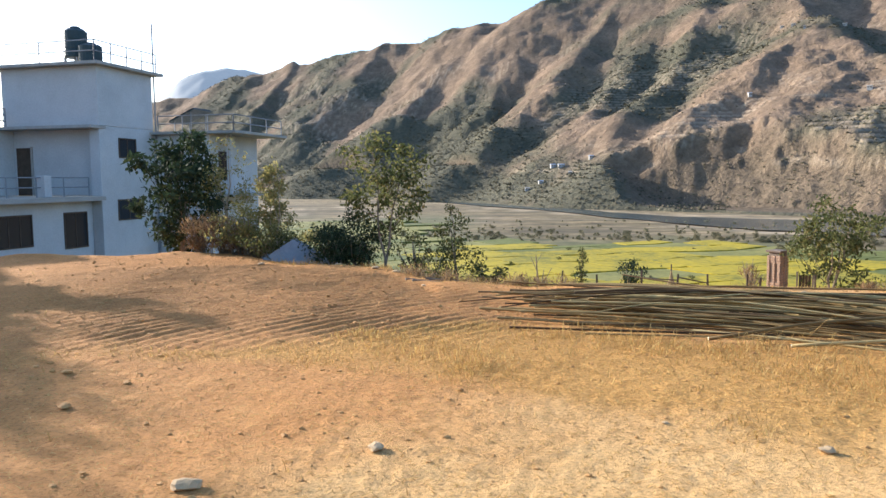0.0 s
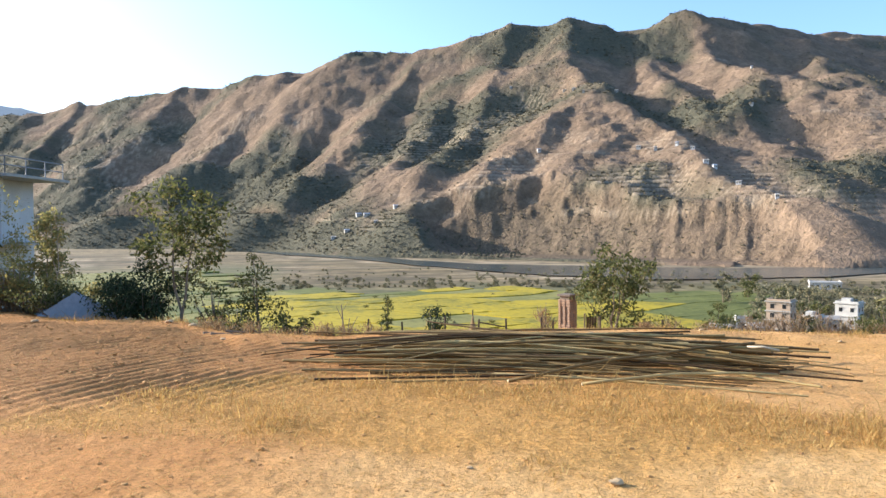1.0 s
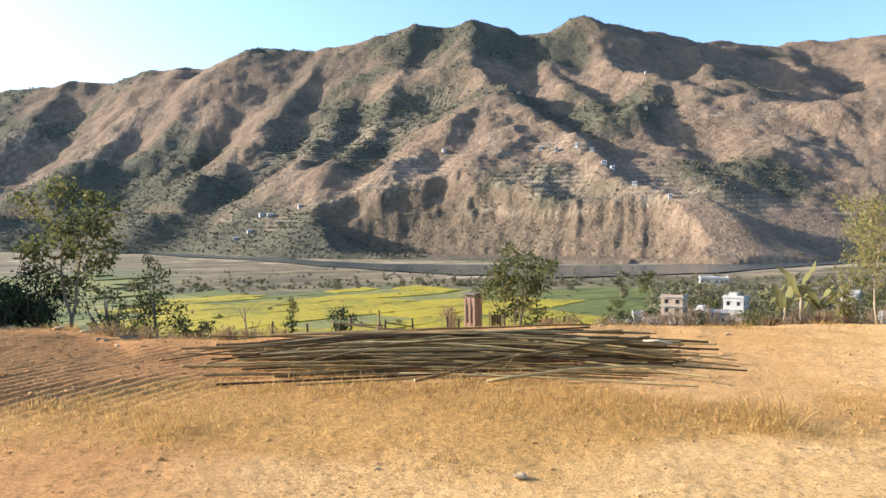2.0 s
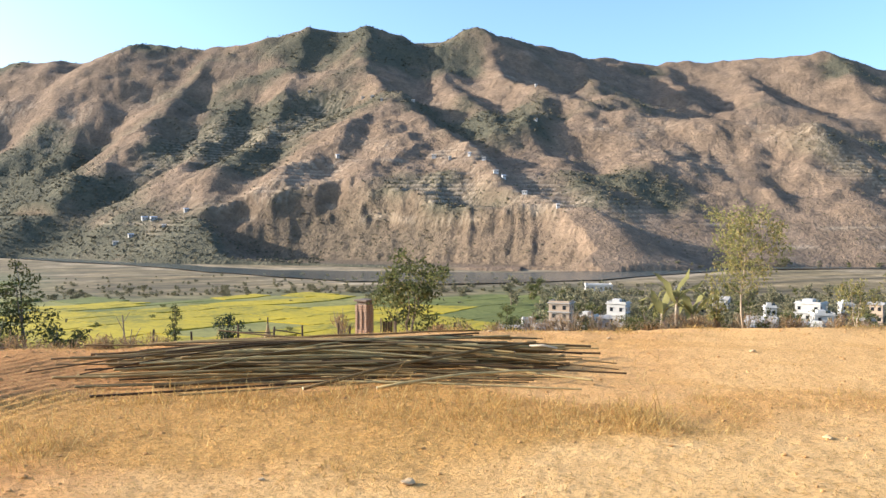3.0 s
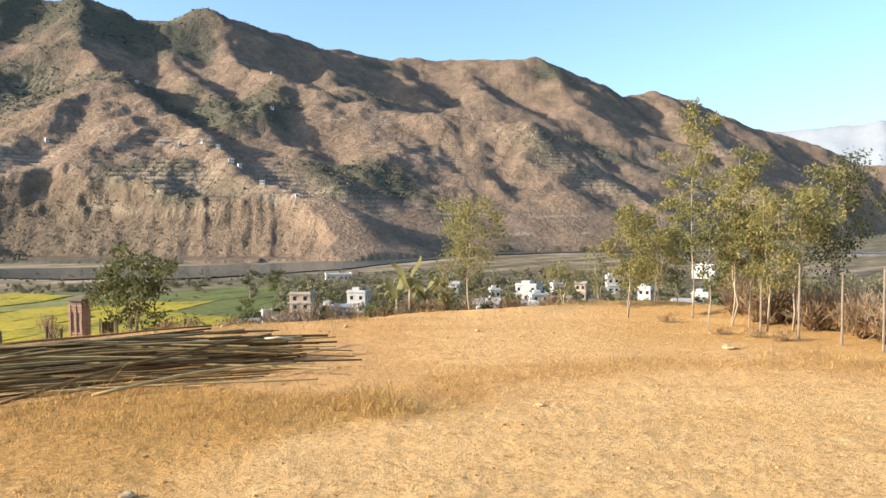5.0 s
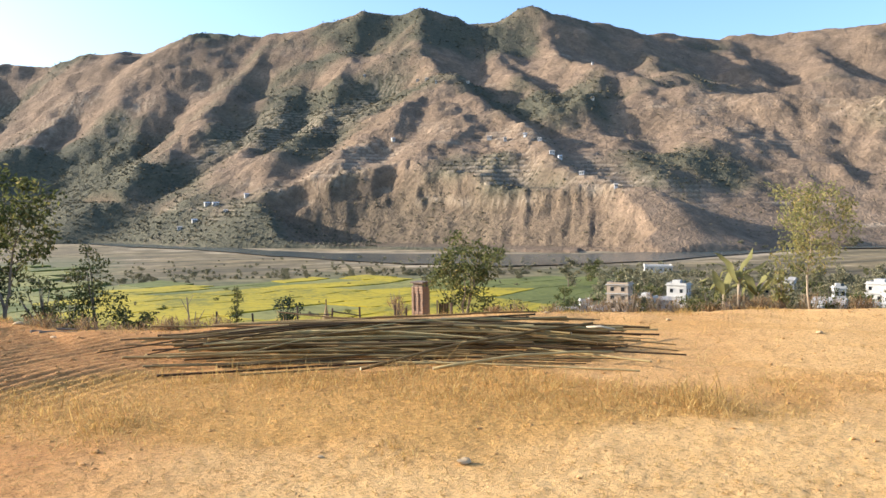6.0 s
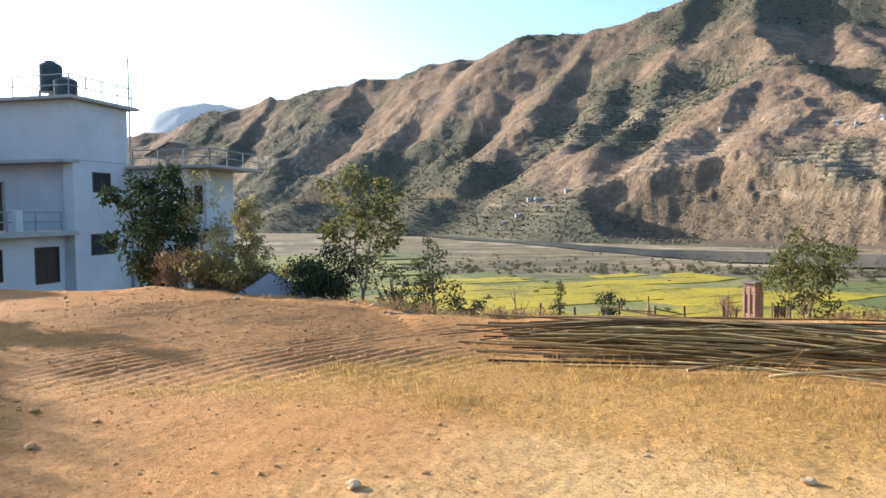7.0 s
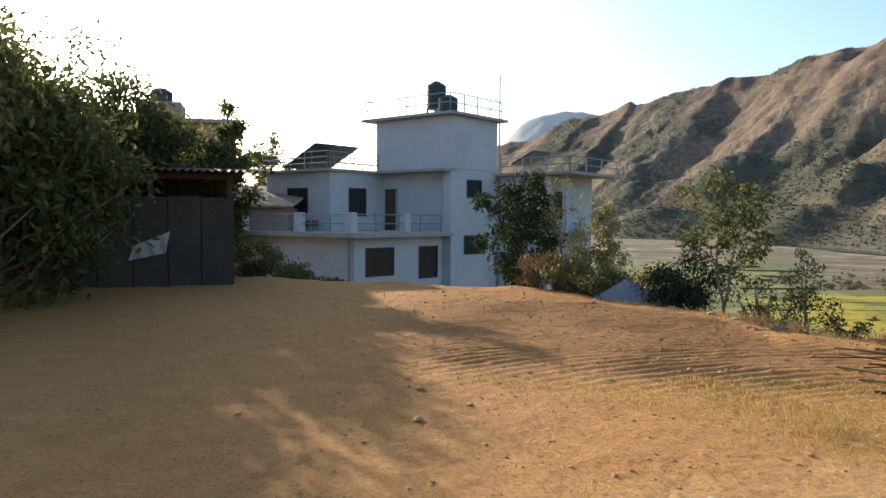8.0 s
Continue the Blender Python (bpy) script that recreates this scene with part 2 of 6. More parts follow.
# ---------------------------------------------------------------- mesh helpers
def mesh_of(name, verts, faces, mats, smooth_faces=False, indices=None):
    me = bpy.data.meshes.new(name)
    me.from_pydata([tuple(v) for v in verts], [], faces)
    for mt in (mats if isinstance(mats, (list, tuple)) else [mats]):
        me.materials.append(mt)
    if indices is not None:
        me.polygons.foreach_set("material_index", indices)
    if smooth_faces:
        me.polygons.foreach_set("use_smooth", [True] * len(me.polygons))
    me.update()
    return me


def grid_mesh(name, xyz, closed, mat, attributes):
    """A sheet from a (rings, spokes, 3) array, with point attributes."""
    rows, cols = xyz.shape[:2]
    idx = np.arange(rows * cols).reshape(rows, cols)
    a = idx[:-1, :] if closed else idx[:-1, :-1]
    right = np.roll(idx, -1, axis=1) if closed else idx[:, 1:]
    b = right[:-1, :]
    c = right[1:, :]
    d = idx[1:, :] if closed else idx[1:, :-1]
    quads = np.stack([a, d, c, b], axis=-1).reshape(-1, 4)
    me = bpy.data.meshes.new(name)
    me.vertices.add(rows * cols)
    me.vertices.foreach_set("co", xyz.reshape(-1).astype(np.float32))
    me.loops.add(quads.size)
    me.loops.foreach_set("vertex_index", quads.reshape(-1).astype(np.int32))
    me.polygons.add(len(quads))
    me.polygons.foreach_set("loop_start", np.arange(0, quads.size, 4, dtype=np.int32))
    me.polygons.foreach_set("use_smooth", np.ones(len(quads), dtype=bool))
    me.materials.append(mat)
    me.update(calc_edges=True)
    for key, values in attributes.items():
        at = me.attributes.new(key, "FLOAT", "POINT")
        at.data.foreach_set("value", np.asarray(values, dtype=np.float32).reshape(-1))
    return me


def link(bm, name, mat):
    me = bpy.data.meshes.new(name)
    bm.to_mesh(me)
    bm.free()
    me.materials.append(mat)
    return me


def part(name, bm, material, parent, label=""):
    ob = new(name, link(bm, name, material))
    ob.parent = parent
    return tagged(ob, label)


def empty(name, m, label, category, group="", kind=""):
    ob = new(name)
    ob.matrix_world = m
    ob.empty_display_size = 0.2
    return tagged(ob, label, category, group, kind)


def box(x0, x1, y0, y1, z0, z1, bevel=0.0, bm=None):
    own = bm if bm is not None else bmesh.new()
    res = bmesh.ops.create_cube(own, size=1.0, matrix=Matrix.LocRotScale(((x0 + x1) / 2, (y0 + y1) / 2, (z0 + z1) / 2), None, (x1 - x0, y1 - y0, z1 - z0)))
    if bevel:
        edges = list({e for v in res["verts"] for e in v.link_edges})
        bmesh.ops.bevel(own, geom=edges, offset=bevel, segments=1, affect="EDGES")
    return own


def rod(p, q, r0, r1=None, sides=8, bm=None):
    own = bm if bm is not None else bmesh.new()
    p, q = Vector(p), Vector(q)
    d = q - p
    m = Matrix.Translation((p + q) / 2) @ d.to_track_quat("Z", "Y").to_matrix().to_4x4()
    bmesh.ops.create_cone(own, cap_ends=True, segments=sides, radius1=r0, radius2=r1 if r1 is not None else r0, depth=d.length, matrix=m)
    return own


def lathe(profile, sides=20):
    """A turned body from (radius, height) pairs."""
    bm = bmesh.new()
    rings = []
    for r, z in profile:
        rings.append([bm.verts.new((r * math.cos(2 * math.pi * k / sides), r * math.sin(2 * math.pi * k / sides), z)) for k in range(sides)])
    for lo, hi in zip(rings, rings[1:]):
        for k in range(sides):
            bm.faces.new((lo[k], lo[(k + 1) % sides], hi[(k + 1) % sides], hi[k]))
    bm.faces.new(rings[0][::-1])
    bm.faces.new(rings[-1])
    return bm


# ---------------------------------------------------------------- the ground sheet
EDGE_AZ = np.array([-180, -110, -70, -45, -38, -33, -24, -15.6, -10.9, -4.5, -0.5, 6, 20, 32, 42, 51, 58.7, 66, 72, 80, 95, 120, 180.0])
EDGE_R = np.array([40, 40, 30, 22, 20.5, 19.2, 17.7, 17.0, 14.5, 13.5, 11.7, 11.4, 11.5, 12.2, 12.7, 13.4, 14.6, 15.6, 14.6, 13.4, 15, 40, 40.0])
VALLEY = -30.0


def yard_edge(x, y):
    az = np.degrees(np.arctan2(x, y))
    return np.interp(az, EDGE_AZ, EDGE_R) + 0.5 * vnoise(x * 0.6, y * 0.6, 5)


def fold(az):
    """Azimuth that fades to zero behind the viewer, so that zones close without a seam."""
    return az * (1 - smooth(100, 175, np.abs(az)))


def furrow_zone(x, y):
    az, r = np.degrees(np.arctan2(x, y)), np.hypot(x, y)
    return smooth(-34, -22, az) * (1 - smooth(1, 8, az)) * smooth(6.6, 8.6, r) * (1 - smooth(-1.6, -0.3, r - yard_edge(x, y)))


def straw_zone(x, y):
    az, r = np.degrees(np.arctan2(x, y)), np.hypot(x, y)
    n = fbm(x * 0.8, y * 0.8, 31, 3)
    inner = np.interp(az, [-60, -20, 5, 14, 25, 30, 37, 50, 62, 75], [9.5, 7.4, 5.9, 5.3, 5.0, 5.1, 5.6, 6.8, 7.9, 9.2])
    outer = np.interp(az, [-60, -20, 5, 14, 24, 36, 48, 61, 75], [8.6, 7.6, 8.3, 8.4, 7.7, 7.1, 7.4, 8.4, 9.8])
    return (1 - 0.5 * smooth(42, 56, az)) * (1 - smooth(80, 100, az)) * smooth(-0.5, 0.5, r - inner + n * 1.0) * (1 - smooth(-0.4, 0.4, r - outer + n))


def ground_z(x, y):
    x, y = np.asarray(x, dtype=float), np.asarray(y, dtype=float)
    r = np.hypot(x, y)
    e = yard_edge(x, y)
    z = 0.05 * fbm(x * 0.35, y * 0.35, 3, 3) + 0.012 * fbm(x * 2.3, y * 2.3, 9, 3) + 0.006 * vnoise(x * 9, y * 9, 12) + 0.009 * vnoise(x * 17, y * 17, 13) * (1 - 0.8 * furrow_zone(x, y))
    z = z + 0.014 * vnoise(x * 17, y * 17, 14) * (0.5 - 0.1 * furrow_zone(x, y))
    bend = np.hypot(x - 7.0, y - 1.0) + 0.25 * vnoise(x * 0.4, y * 0.4, 21) + 0.025 * vnoise(x * 2.5, y * 2.5, 22)
    z = z + furrow_zone(x, y) * (0.017 * np.sin(bend * 2 * math.pi / 0.18) * (0.85 + 0.7 * vnoise(x * 0.9, y * 0.9, 23)) + 0.03)
    az = fold(np.degrees(np.arctan2(x, y)))
    ruts = smooth(30, 44, az) * smooth(3.0, 4.5, r)
    z = z + ruts * 0.006 * np.sin((0.77 * x + 0.64 * y + 0.35 * vnoise(x * 0.4, y * 0.4, 8)) * 2 * math.pi / 0.42) * (0.6 + 1.2 * vnoise(x * 0.3, y * 0.3, 18))
    z = z + 0.10 * np.exp(-((r - e + 0.7) / 0.5) ** 2) * (0.5 + fbm(x * 0.9, y * 0.9, 41, 2))
    over = np.maximum(r - e, 0.0)
    drop = np.minimum(over * 0.28, 1.2) + np.maximum(over - 3.0, 0.0) * 0.36
    z = z - drop + smooth(0, 3, over) * 0.35 * fbm(x * 0.3, y * 0.3, 55, 3)
    floor = VALLEY + 0.5 * fbm(x * 0.02, y * 0.02, 61, 4)
    return np.maximum(z, floor)


RIVER_AZ = np.array([-24, -11, -1.4, 3, 8.5, 12.7, 17.5, 23.2, 29, 35.4, 41.8, 47, 52.5, 60, 68, 84.0])
RIVER_FAR = np.array([1650, 1460, 1131, 960, 822, 696, 624, 603, 585, 583, 624, 700, 765, 800, 790, 800.0])
RIVER_NEAR = np.array([1600, 1400, 1065, 860, 720, 603, 532, 476, 455, 463, 502, 590, 700, 765, 760, 770.0])


def build_ground():
    az = np.concatenate([np.arange(-58, 86, 0.2), np.arange(86, 302, 3.0)])
    r = np.concatenate([[0.02], np.arange(0.4, 3, 0.055), np.arange(3, 14.5, 0.042), np.arange(14.5, 18.6, 0.075), np.arange(18.6, 60, 0.5), np.arange(60, 640, 6.0), np.geomspace(650, 4900, 26)])
    A, Rr = np.meshgrid(np.radians(az), r)
    x, y = Rr * np.sin(A), Rr * np.cos(A)
    z = ground_z(x, y)
    e = yard_edge(x, y)
    azd = fold(np.degrees(np.arctan2(x, y)))
    n = fbm(x * 0.015, y * 0.015, 71, 4)
    near, farr = np.interp(azd, RIVER_AZ, RIVER_NEAR), np.interp(azd, RIVER_AZ, RIVER_FAR)
    dist = np.maximum(near - Rr, Rr - farr)
    gravel = 1 - smooth(4, 42, dist + 70 * n)
    streak = fbm(x * 0.006, (y + 0.35 * x) * 0.045, 77, 4)
    gravel = np.maximum(gravel, 0.7 * smooth(0.12, 0.36, streak) * smooth(350, 420, Rr) * (1 - smooth(900, 1300, Rr)))
    green = (1 - smooth(330, 410, Rr + 120 * n - 60)) * (0.75 + 0.5 * n) * (1 - 0.8 * smooth(38, 43, azd))
    green = np.maximum(green, 0.85 * (1 - smooth(0, 4, azd)) * smooth(-0.3, 0.15, n) * (1 - smooth(560, 760, Rr)))
    green = np.maximum(green, 0.55 * smooth(60, 110, Rr - farr) * smooth(-0.1, 0.25, n))
    track = (1 - smooth(4.6, 6.2, Rr - 0.05 * (np.clip(azd, -60, 80) - 10) + 1.8 * fbm(x * 0.5, y * 0.5, 81, 3)))
    track = np.maximum(track, smooth(38, 52, azd) * 0.85 * (1 - straw_zone(x, y)))
    track = np.maximum(track, 0.55 * smooth(8, 30, azd) * (1 - straw_zone(x, y)))
    track = track * (0.3 + 0.7 * smooth(-42, -12, azd))
    worn = fbm(Rr * 1.5 + 0.6 * fbm(x * 0.5, y * 0.5, 83, 2), azd * 0.055, 85, 4)
    litter = 0.75 * smooth(0.02, 0.4, worn) * smooth(28, 40, azd) * smooth(5.5, 7.5, Rr) * 0.5
    litter = np.maximum(litter, 0.75 * smooth(58, 66, azd) * smooth(9.6, 11.5, Rr + 1.5 * n) * (0.7 + 0.6 * worn) * (1 - smooth(95, 120, azd)))
    straw = np.clip(np.maximum(0.85 * straw_zone(x, y), litter), 0, 1)
    me = grid_mesh("ground", np.stack([x, y, z], -1), True, M_GROUND, {
        "far": smooth(1.0, 12.0, Rr - e), "gravel": np.clip(gravel, 0, 1), "green": np.clip(green, 0, 1),
        "track": np.clip(track, 0, 1), "plough": furrow_zone(x, y), "straw": straw})
    tagged(new("ground", me), "dry sandy earth terrace falling away to a wide valley floor", "ground", kind="structure")


build_ground()


def build_river():
    az = np.arange(-23, 83, 0.4)
    n = 9 * fbm(az * 0.5, az * 0.0 + 3, 91, 3)
    near, far = np.interp(az, RIVER_AZ, RIVER_NEAR) + n, np.interp(az, RIVER_AZ, RIVER_FAR) + 0.6 * n[::-1]
    rows = []
    for k in np.linspace(0, 1, 5):
        rad = near + (far - near) * k
        a = np.radians(az)
        rows.append(np.stack([rad * np.sin(a), rad * np.cos(a), np.full_like(a, VALLEY + 0.75)], -1))
    me = grid_mesh("river", np.array(rows), False, M_WATER, {})
    tagged(new("river_water", me), "shallow grey river winding through pale gravel banks", "river", kind="structure")


build_river()


# ---------------------------------------------------------------- mountains
BASE_AZ = np.array([-40, -24, -11.5, -7.2, 6.8, 17.5, 31.3, 42.4, 49.5, 52.5, 60.7, 68.2, 90])
BASE_R = np.array([2100, 1750, 1500, 1400, 955, 862, 724, 650, 700, 775, 815, 800, 860.0])


def ridge(points, slope, ease=0.0):
    """A crest through (azimuth, elevation angle, distance) points, with the fall of its flanks; ease: how much softer they get towards the foot."""
    return [(*polar(a, d)[:2], 1.6 + d * math.tan(radians(e))) for a, e, d in points], slope, ease


RIDGES = []
RIDGES.append(ridge([(-26, 3.5, 2800), (-20, 5.5, 2600), (-13, 7.7, 2350), (-8.5, 8.7, 2200), (-4, 9.9, 2080), (-1, 10.2, 2000), (3.4, 11.5, 1900), (5.2, 11.6, 1870), (8.2, 12.6, 1800)], 0.72))
RIDGES.append(ridge([(8.2, 12.6, 1800), (12.9, 12.9, 1750), (16.7, 13.7, 1720), (19.7, 14.6, 1700), (22.3, 14.8, 1690), (23.7, 15.2, 1680), (26.4, 14.6, 1700), (29.3, 14.1, 1740), (32.4, 14.9, 1700), (35.5, 13.9, 1760), (38.2, 13.2, 1830)], 0.74))
RIDGES.append(ridge([(38.2, 13.2, 1830), (42.5, 12.6, 1950), (46.3, 12.2, 2050), (51, 12.1, 2100), (56.8, 12, 2100), (60, 10.8, 2160), (63.3, 9.1, 2250), (65.7, 9.3, 2300), (68.2, 8.2, 2350), (71.6, 6.6, 2450), (78, 4.0, 2550), (88, 2.0, 2600)], 0.70))
RIDGES.append(ridge([(23.7, 15.2, 1680), (24.6, 12.4, 1480), (25.5, 10.1, 1290), (22, 7.0, 1090), (18.5, 4.0, 970), (15.6, 2.1, 905), (14, -1, 875)], 0.92, 0.45))
RIDGES.append(ridge([(25.5, 10.1, 1290), (30, 7.7, 1060), (33, 5.7, 935), (36.5, 2.9, 825), (39.5, 0.8, 745), (42.5, -2.6, 660)], 0.95))
RIDGES.append(ridge([(25.5, 10.1, 1290), (26.5, 6.2, 1020), (27.6, 2.6, 860), (28.5, -2.4, 735)], 0.45))
RIDGES.append(ridge([(15.6, 2.2, 925), (20, 2.4, 905), (25, 2.7, 865), (30, 2.6, 815), (35, 2.4, 775), (39, 1.4, 740)], 0.45))
RIDGES.append(ridge([(8.2, 12.6, 1800), (5.5, 8.5, 1560), (3, 5, 1390), (0.5, 1.5, 1260), (-2, -1.2, 1190)], 0.85, 0.45))
RIDGES.append(ridge([(12.9, 12.9, 1750), (11, 9.4, 1480), (8.5, 6.8, 1310), (5, 3.6, 1190), (1.6, 0.9, 1115), (0, -1.4, 1080)], 0.90, 0.45))
RIDGES.append(ridge([(16.7, 13.7, 1720), (15.2, 10.2, 1480), (13, 6.5, 1260), (11, 4, 1130), (8.5, 1.2, 1020), (6.5, -1.6, 980)], 0.90, 0.45))
RIDGES.append(ridge([(3.4, 11.5, 1900), (0.5, 8.5, 1700), (-3, 5, 1520), (-6, 2, 1410), (-8, -1, 1370)], 0.82, 0.45))
RIDGES.append(ridge([(-4, 9.9, 2080), (-7, 7, 1850), (-10, 3.5, 1660), (-12, 0.5, 1540), (-13, -1.1, 1500)], 0.80, 0.45))
RIDGES.append(ridge([(-11, 8.3, 2280), (-14, 5, 1980), (-17, 1.5, 1730), (-19, -1, 1600)], 0.80, 0.45))
RIDGES.append(ridge([(32.4, 14.9, 1700), (35, 11.8, 1470), (37.3, 10.8, 1320), (41.5, 9.3, 1210), (45.4, 8.2, 1160), (50.9, 7.4, 1140), (55.5, 6.9, 1120), (58.7, 5, 1100), (61.5, 3.1, 1060), (65.3, 1, 1010), (68, -1.5, 960)], 0.74, 0.1))
RIDGES.append(ridge([(37.3, 10.8, 1320), (37.0, 7.5, 1110), (39.3, 4.5, 960), (42.5, 1.6, 840), (45.5, -2.6, 725)], 0.90, 0.2))
RIDGES.append(ridge([(43.5, 8.7, 1180), (45.2, 5, 1000), (47.5, 1.5, 860), (49.5, -2.5, 735)], 0.52, 0.2))
RIDGES.append(ridge([(50.9, 7.4, 1140), (51.8, 3.4, 960), (53.5, -2.2, 835)], 0.64, 0.1))
RIDGES.append(ridge([(55.5, 6.9, 1120), (57.5, 3, 980), (60.5, -2.1, 870)], 0.52, 0.1))
RIDGES.append(ridge([(56.8, 12, 2100), (60, 8.6, 1850), (63, 4.5, 1560), (67, 0.5, 1330)], 0.62, 0.3))
RIDGES.append(ridge([(65.7, 9.3, 2300), (69, 5, 1900), (74, 1, 1500), (77, -1.5, 1250)], 0.62, 0.3))
RIDGES.append(ridge([(46.3, 12.2, 2050), (47.5, 9.9, 1750), (49, 7.6, 1540)], 0.62, 0.3))
RIDGES.append(ridge([(51, 12.1, 2100), (53, 9.6, 1800), (54.6, 7.0, 1580)], 0.62, 0.3))
RIDGES.append(ridge([(19.7, 14.6, 1700), (19.2, 11.4, 1480), (17.6, 8, 1270), (16, 5.6, 1130)], 0.98, 0.45))
RIDGES.append(ridge([(29.3, 14.1, 1740), (30.2, 11.3, 1480), (32.5, 9, 1240), (35.5, 6.6, 1060)], 0.85, 0.45))
RIDGES.append(ridge([(39.5, 12.9, 1880), (41.3, 11.0, 1600), (42.3, 9.8, 1390)], 0.60, 0.3))


def mountain_z(x, y):
    """Height of the slopes, and how far a place lies under the nearest crest."""
    warp = 42 * fbm(x * 0.006, y * 0.006, 101, 3)
    wx, wy = x + warp, y - 42 * fbm(x * 0.006, y * 0.006, 131, 3)
    best = np.full_like(x, -400.0)
    for pts, slope, ease in RIDGES:
        one = np.full_like(x, -400.0)
        for i, ((x0, y0, z0), (x1, y1, z1)) in enumerate(zip(pts, pts[1:])):
            dx, dy = x1 - x0, y1 - y0
            t = np.clip(((wx - x0) * dx + (wy - y0) * dy) / (dx * dx + dy * dy), 0, 1)
            dd = np.hypot(wx - x0 - t * dx, wy - y0 - t * dy)
            one = np.maximum(one, z0 + t * (z1 - z0) - slope * (1 - ease * (i + t) / (len(pts) - 1)) * (np.sqrt(dd * dd + 225.0) - 15.0))
        k = 22.0
        h = np.clip(0.5 + 0.5 * (one - best) / k, 0, 1)
        best = best + (one - best) * h + k * h * (1 - h)
    r = np.hypot(x, y)
    az = np.degrees(np.arctan2(x, y))
    foot = np.interp(az, BASE_AZ, BASE_R)
    front = smooth(8.0, 22, az + 6 * fbm(x * 0.01, y * 0.01, 149, 3)) * (1 - smooth(37.5, 45, az))
    along = az * 14.0
    gully = (np.abs(fbm(along * 0.03 + warp / 40, r * 0.003, 141, 3)) * 12 + (0.5 - np.abs(fbm(along * 0.09 + 0.9 * fbm(x * 0.02, y * 0.02, 147, 2), r * 0.012, 143, 4))) * 5 + fbm(x * 0.05, y * 0.05, 145, 4) * 9) * front
    rise = np.maximum(r - foot - gully + 14 * front, 0) * (1.6 - 0.98 * front)
    brow = 46 + 46 * fbm(x * 0.009, y * 0.009, 153, 3)
    wall = VALLEY + 2 + rise + 0.9 * np.maximum(rise - brow, 0) + 50 * (1 - front) ** 2
    rug = 20 * fbm(x * 0.009, y * 0.009, 151, 3) + 6.5 * (0.5 - np.abs(fbm(x * 0.022, y * 0.022, 161, 4))) + 2.4 * fbm(x * 0.09, y * 0.09, 171, 3)
    rug = rug + 15 * (0.3 - np.abs(fbm(x * 0.0075 + 0.3 * warp / 42, y * 0.0075, 163, 4))) * (1 - smooth(160, 330, best))
    hill = best + rug * smooth(-30, 60, best)
    steep = smooth(0, 18, hill - wall)
    z = np.minimum(hill, wall)
    step = 5.2
    u = (z + 4 * fbm(x * 0.004, y * 0.004, 181, 2)) / step
    fr = u - np.floor(u)
    terr = (np.floor(u) + smooth(0.45, 1.0, fr)) * step - 4 * fbm(x * 0.004, y * 0.004, 181, 2)
    mask = smooth(0.0, 0.3, fbm(x * 0.005, y * 0.005, 191, 3) + 0.15) * (1 - steep) * (1 - smooth(200, 330, z)) * 0.8
    spur = smooth(12, 16, az) * (1 - smooth(33, 38, az)) * smooth(26, 36, z) * (1 - smooth(150, 200, z)) * (1 - steep)
    mask = np.maximum(mask, spur * smooth(-0.25, 0.05, fbm(x * 0.008, y * 0.008, 193, 3)))
    z = z + (terr - z) * mask * (0.6 + 0.25 * spur)
    return z, steep, mask, fr


def build_mountain():
    az = np.arange(-32, 90, 0.15)
    r = np.concatenate([np.arange(585, 1400, 4.0), np.arange(1400, 2750, 9.0)])
    A, Rr = np.meshgrid(np.radians(az), r)
    x, y = Rr * np.sin(A), Rr * np.cos(A)
    z, steep, mask, fr = mountain_z(x, y)
    wood = smooth(-0.08, 0.38, fbm(x * 0.0065, y * 0.0065, 201, 6) + 0.06 - 0.22 * smooth(26, 40, np.degrees(A)) + 0.2 * (1 - smooth(120, 300, z)) * (1 - smooth(16, 26, np.degrees(A))))
    pale = mask * smooth(0.55, 0.8, fr) * smooth(-0.1, 0.3, fbm(x * 0.012, y * 0.012, 211, 3)) * 0.62
    rim = np.exp(-((z - 26 - 34 * fbm(x * 0.009, y * 0.009, 153, 3)) / 2.6) ** 2) * smooth(14, 16, np.degrees(A)) * (1 - smooth(40, 42, np.degrees(A))) * (1 - smooth(950, 1010, Rr))
    for height, a0, a1, r1 in ((152, 40, 50, 1400), (64, 16, 24, 1100), (226, 24, 34, 1500), (-8, 46, 66, 1000), (8, 48, 62, 1000), (96, 22, 34, 1200), (300, 30, 40, 1700), (40, 5, 13, 1300), (12, 3, 12, 1200)):
        track = np.exp(-((z - height - 10 * fbm(x * 0.006, y * 0.006, 225 + height, 2)) / 1.5) ** 2)
        rim = np.maximum(rim, 1.1 * track * smooth(a0, a0 + 2, np.degrees(A)) * (1 - smooth(a1 - 2, a1, np.degrees(A))) * (Rr < r1))
    foot = np.interp(np.degrees(A), BASE_AZ, BASE_R)
    z = np.where(np.degrees(A) > 36, np.minimum(z, VALLEY - 3.0 + np.maximum(Rr - foot + 45, 0) * 0.9), z)
    z = np.where(z < VALLEY + 0.3, VALLEY - 3.0, z)
    me = grid_mesh("mountain", np.stack([x, y, z], -1), False, M_MOUNTAIN, {
        "wood": wood * (1 - 0.45 * steep), "cliff": steep * 0.6, "pale": np.clip(pale + rim * 0.5 * smooth(-0.05, 0.3, fbm(x * 0.03, y * 0.03, 223, 2)), 0, 1)})
    tagged(new("mountain_backdrop", me), "dry brown mountain with terraced spurs, gullies and eroded riverside cliffs", "mountain", kind="structure")
    return wood * (1 - 0.4 * steep), x, y, z


WOOD, MX, MY, MZ = build_mountain()


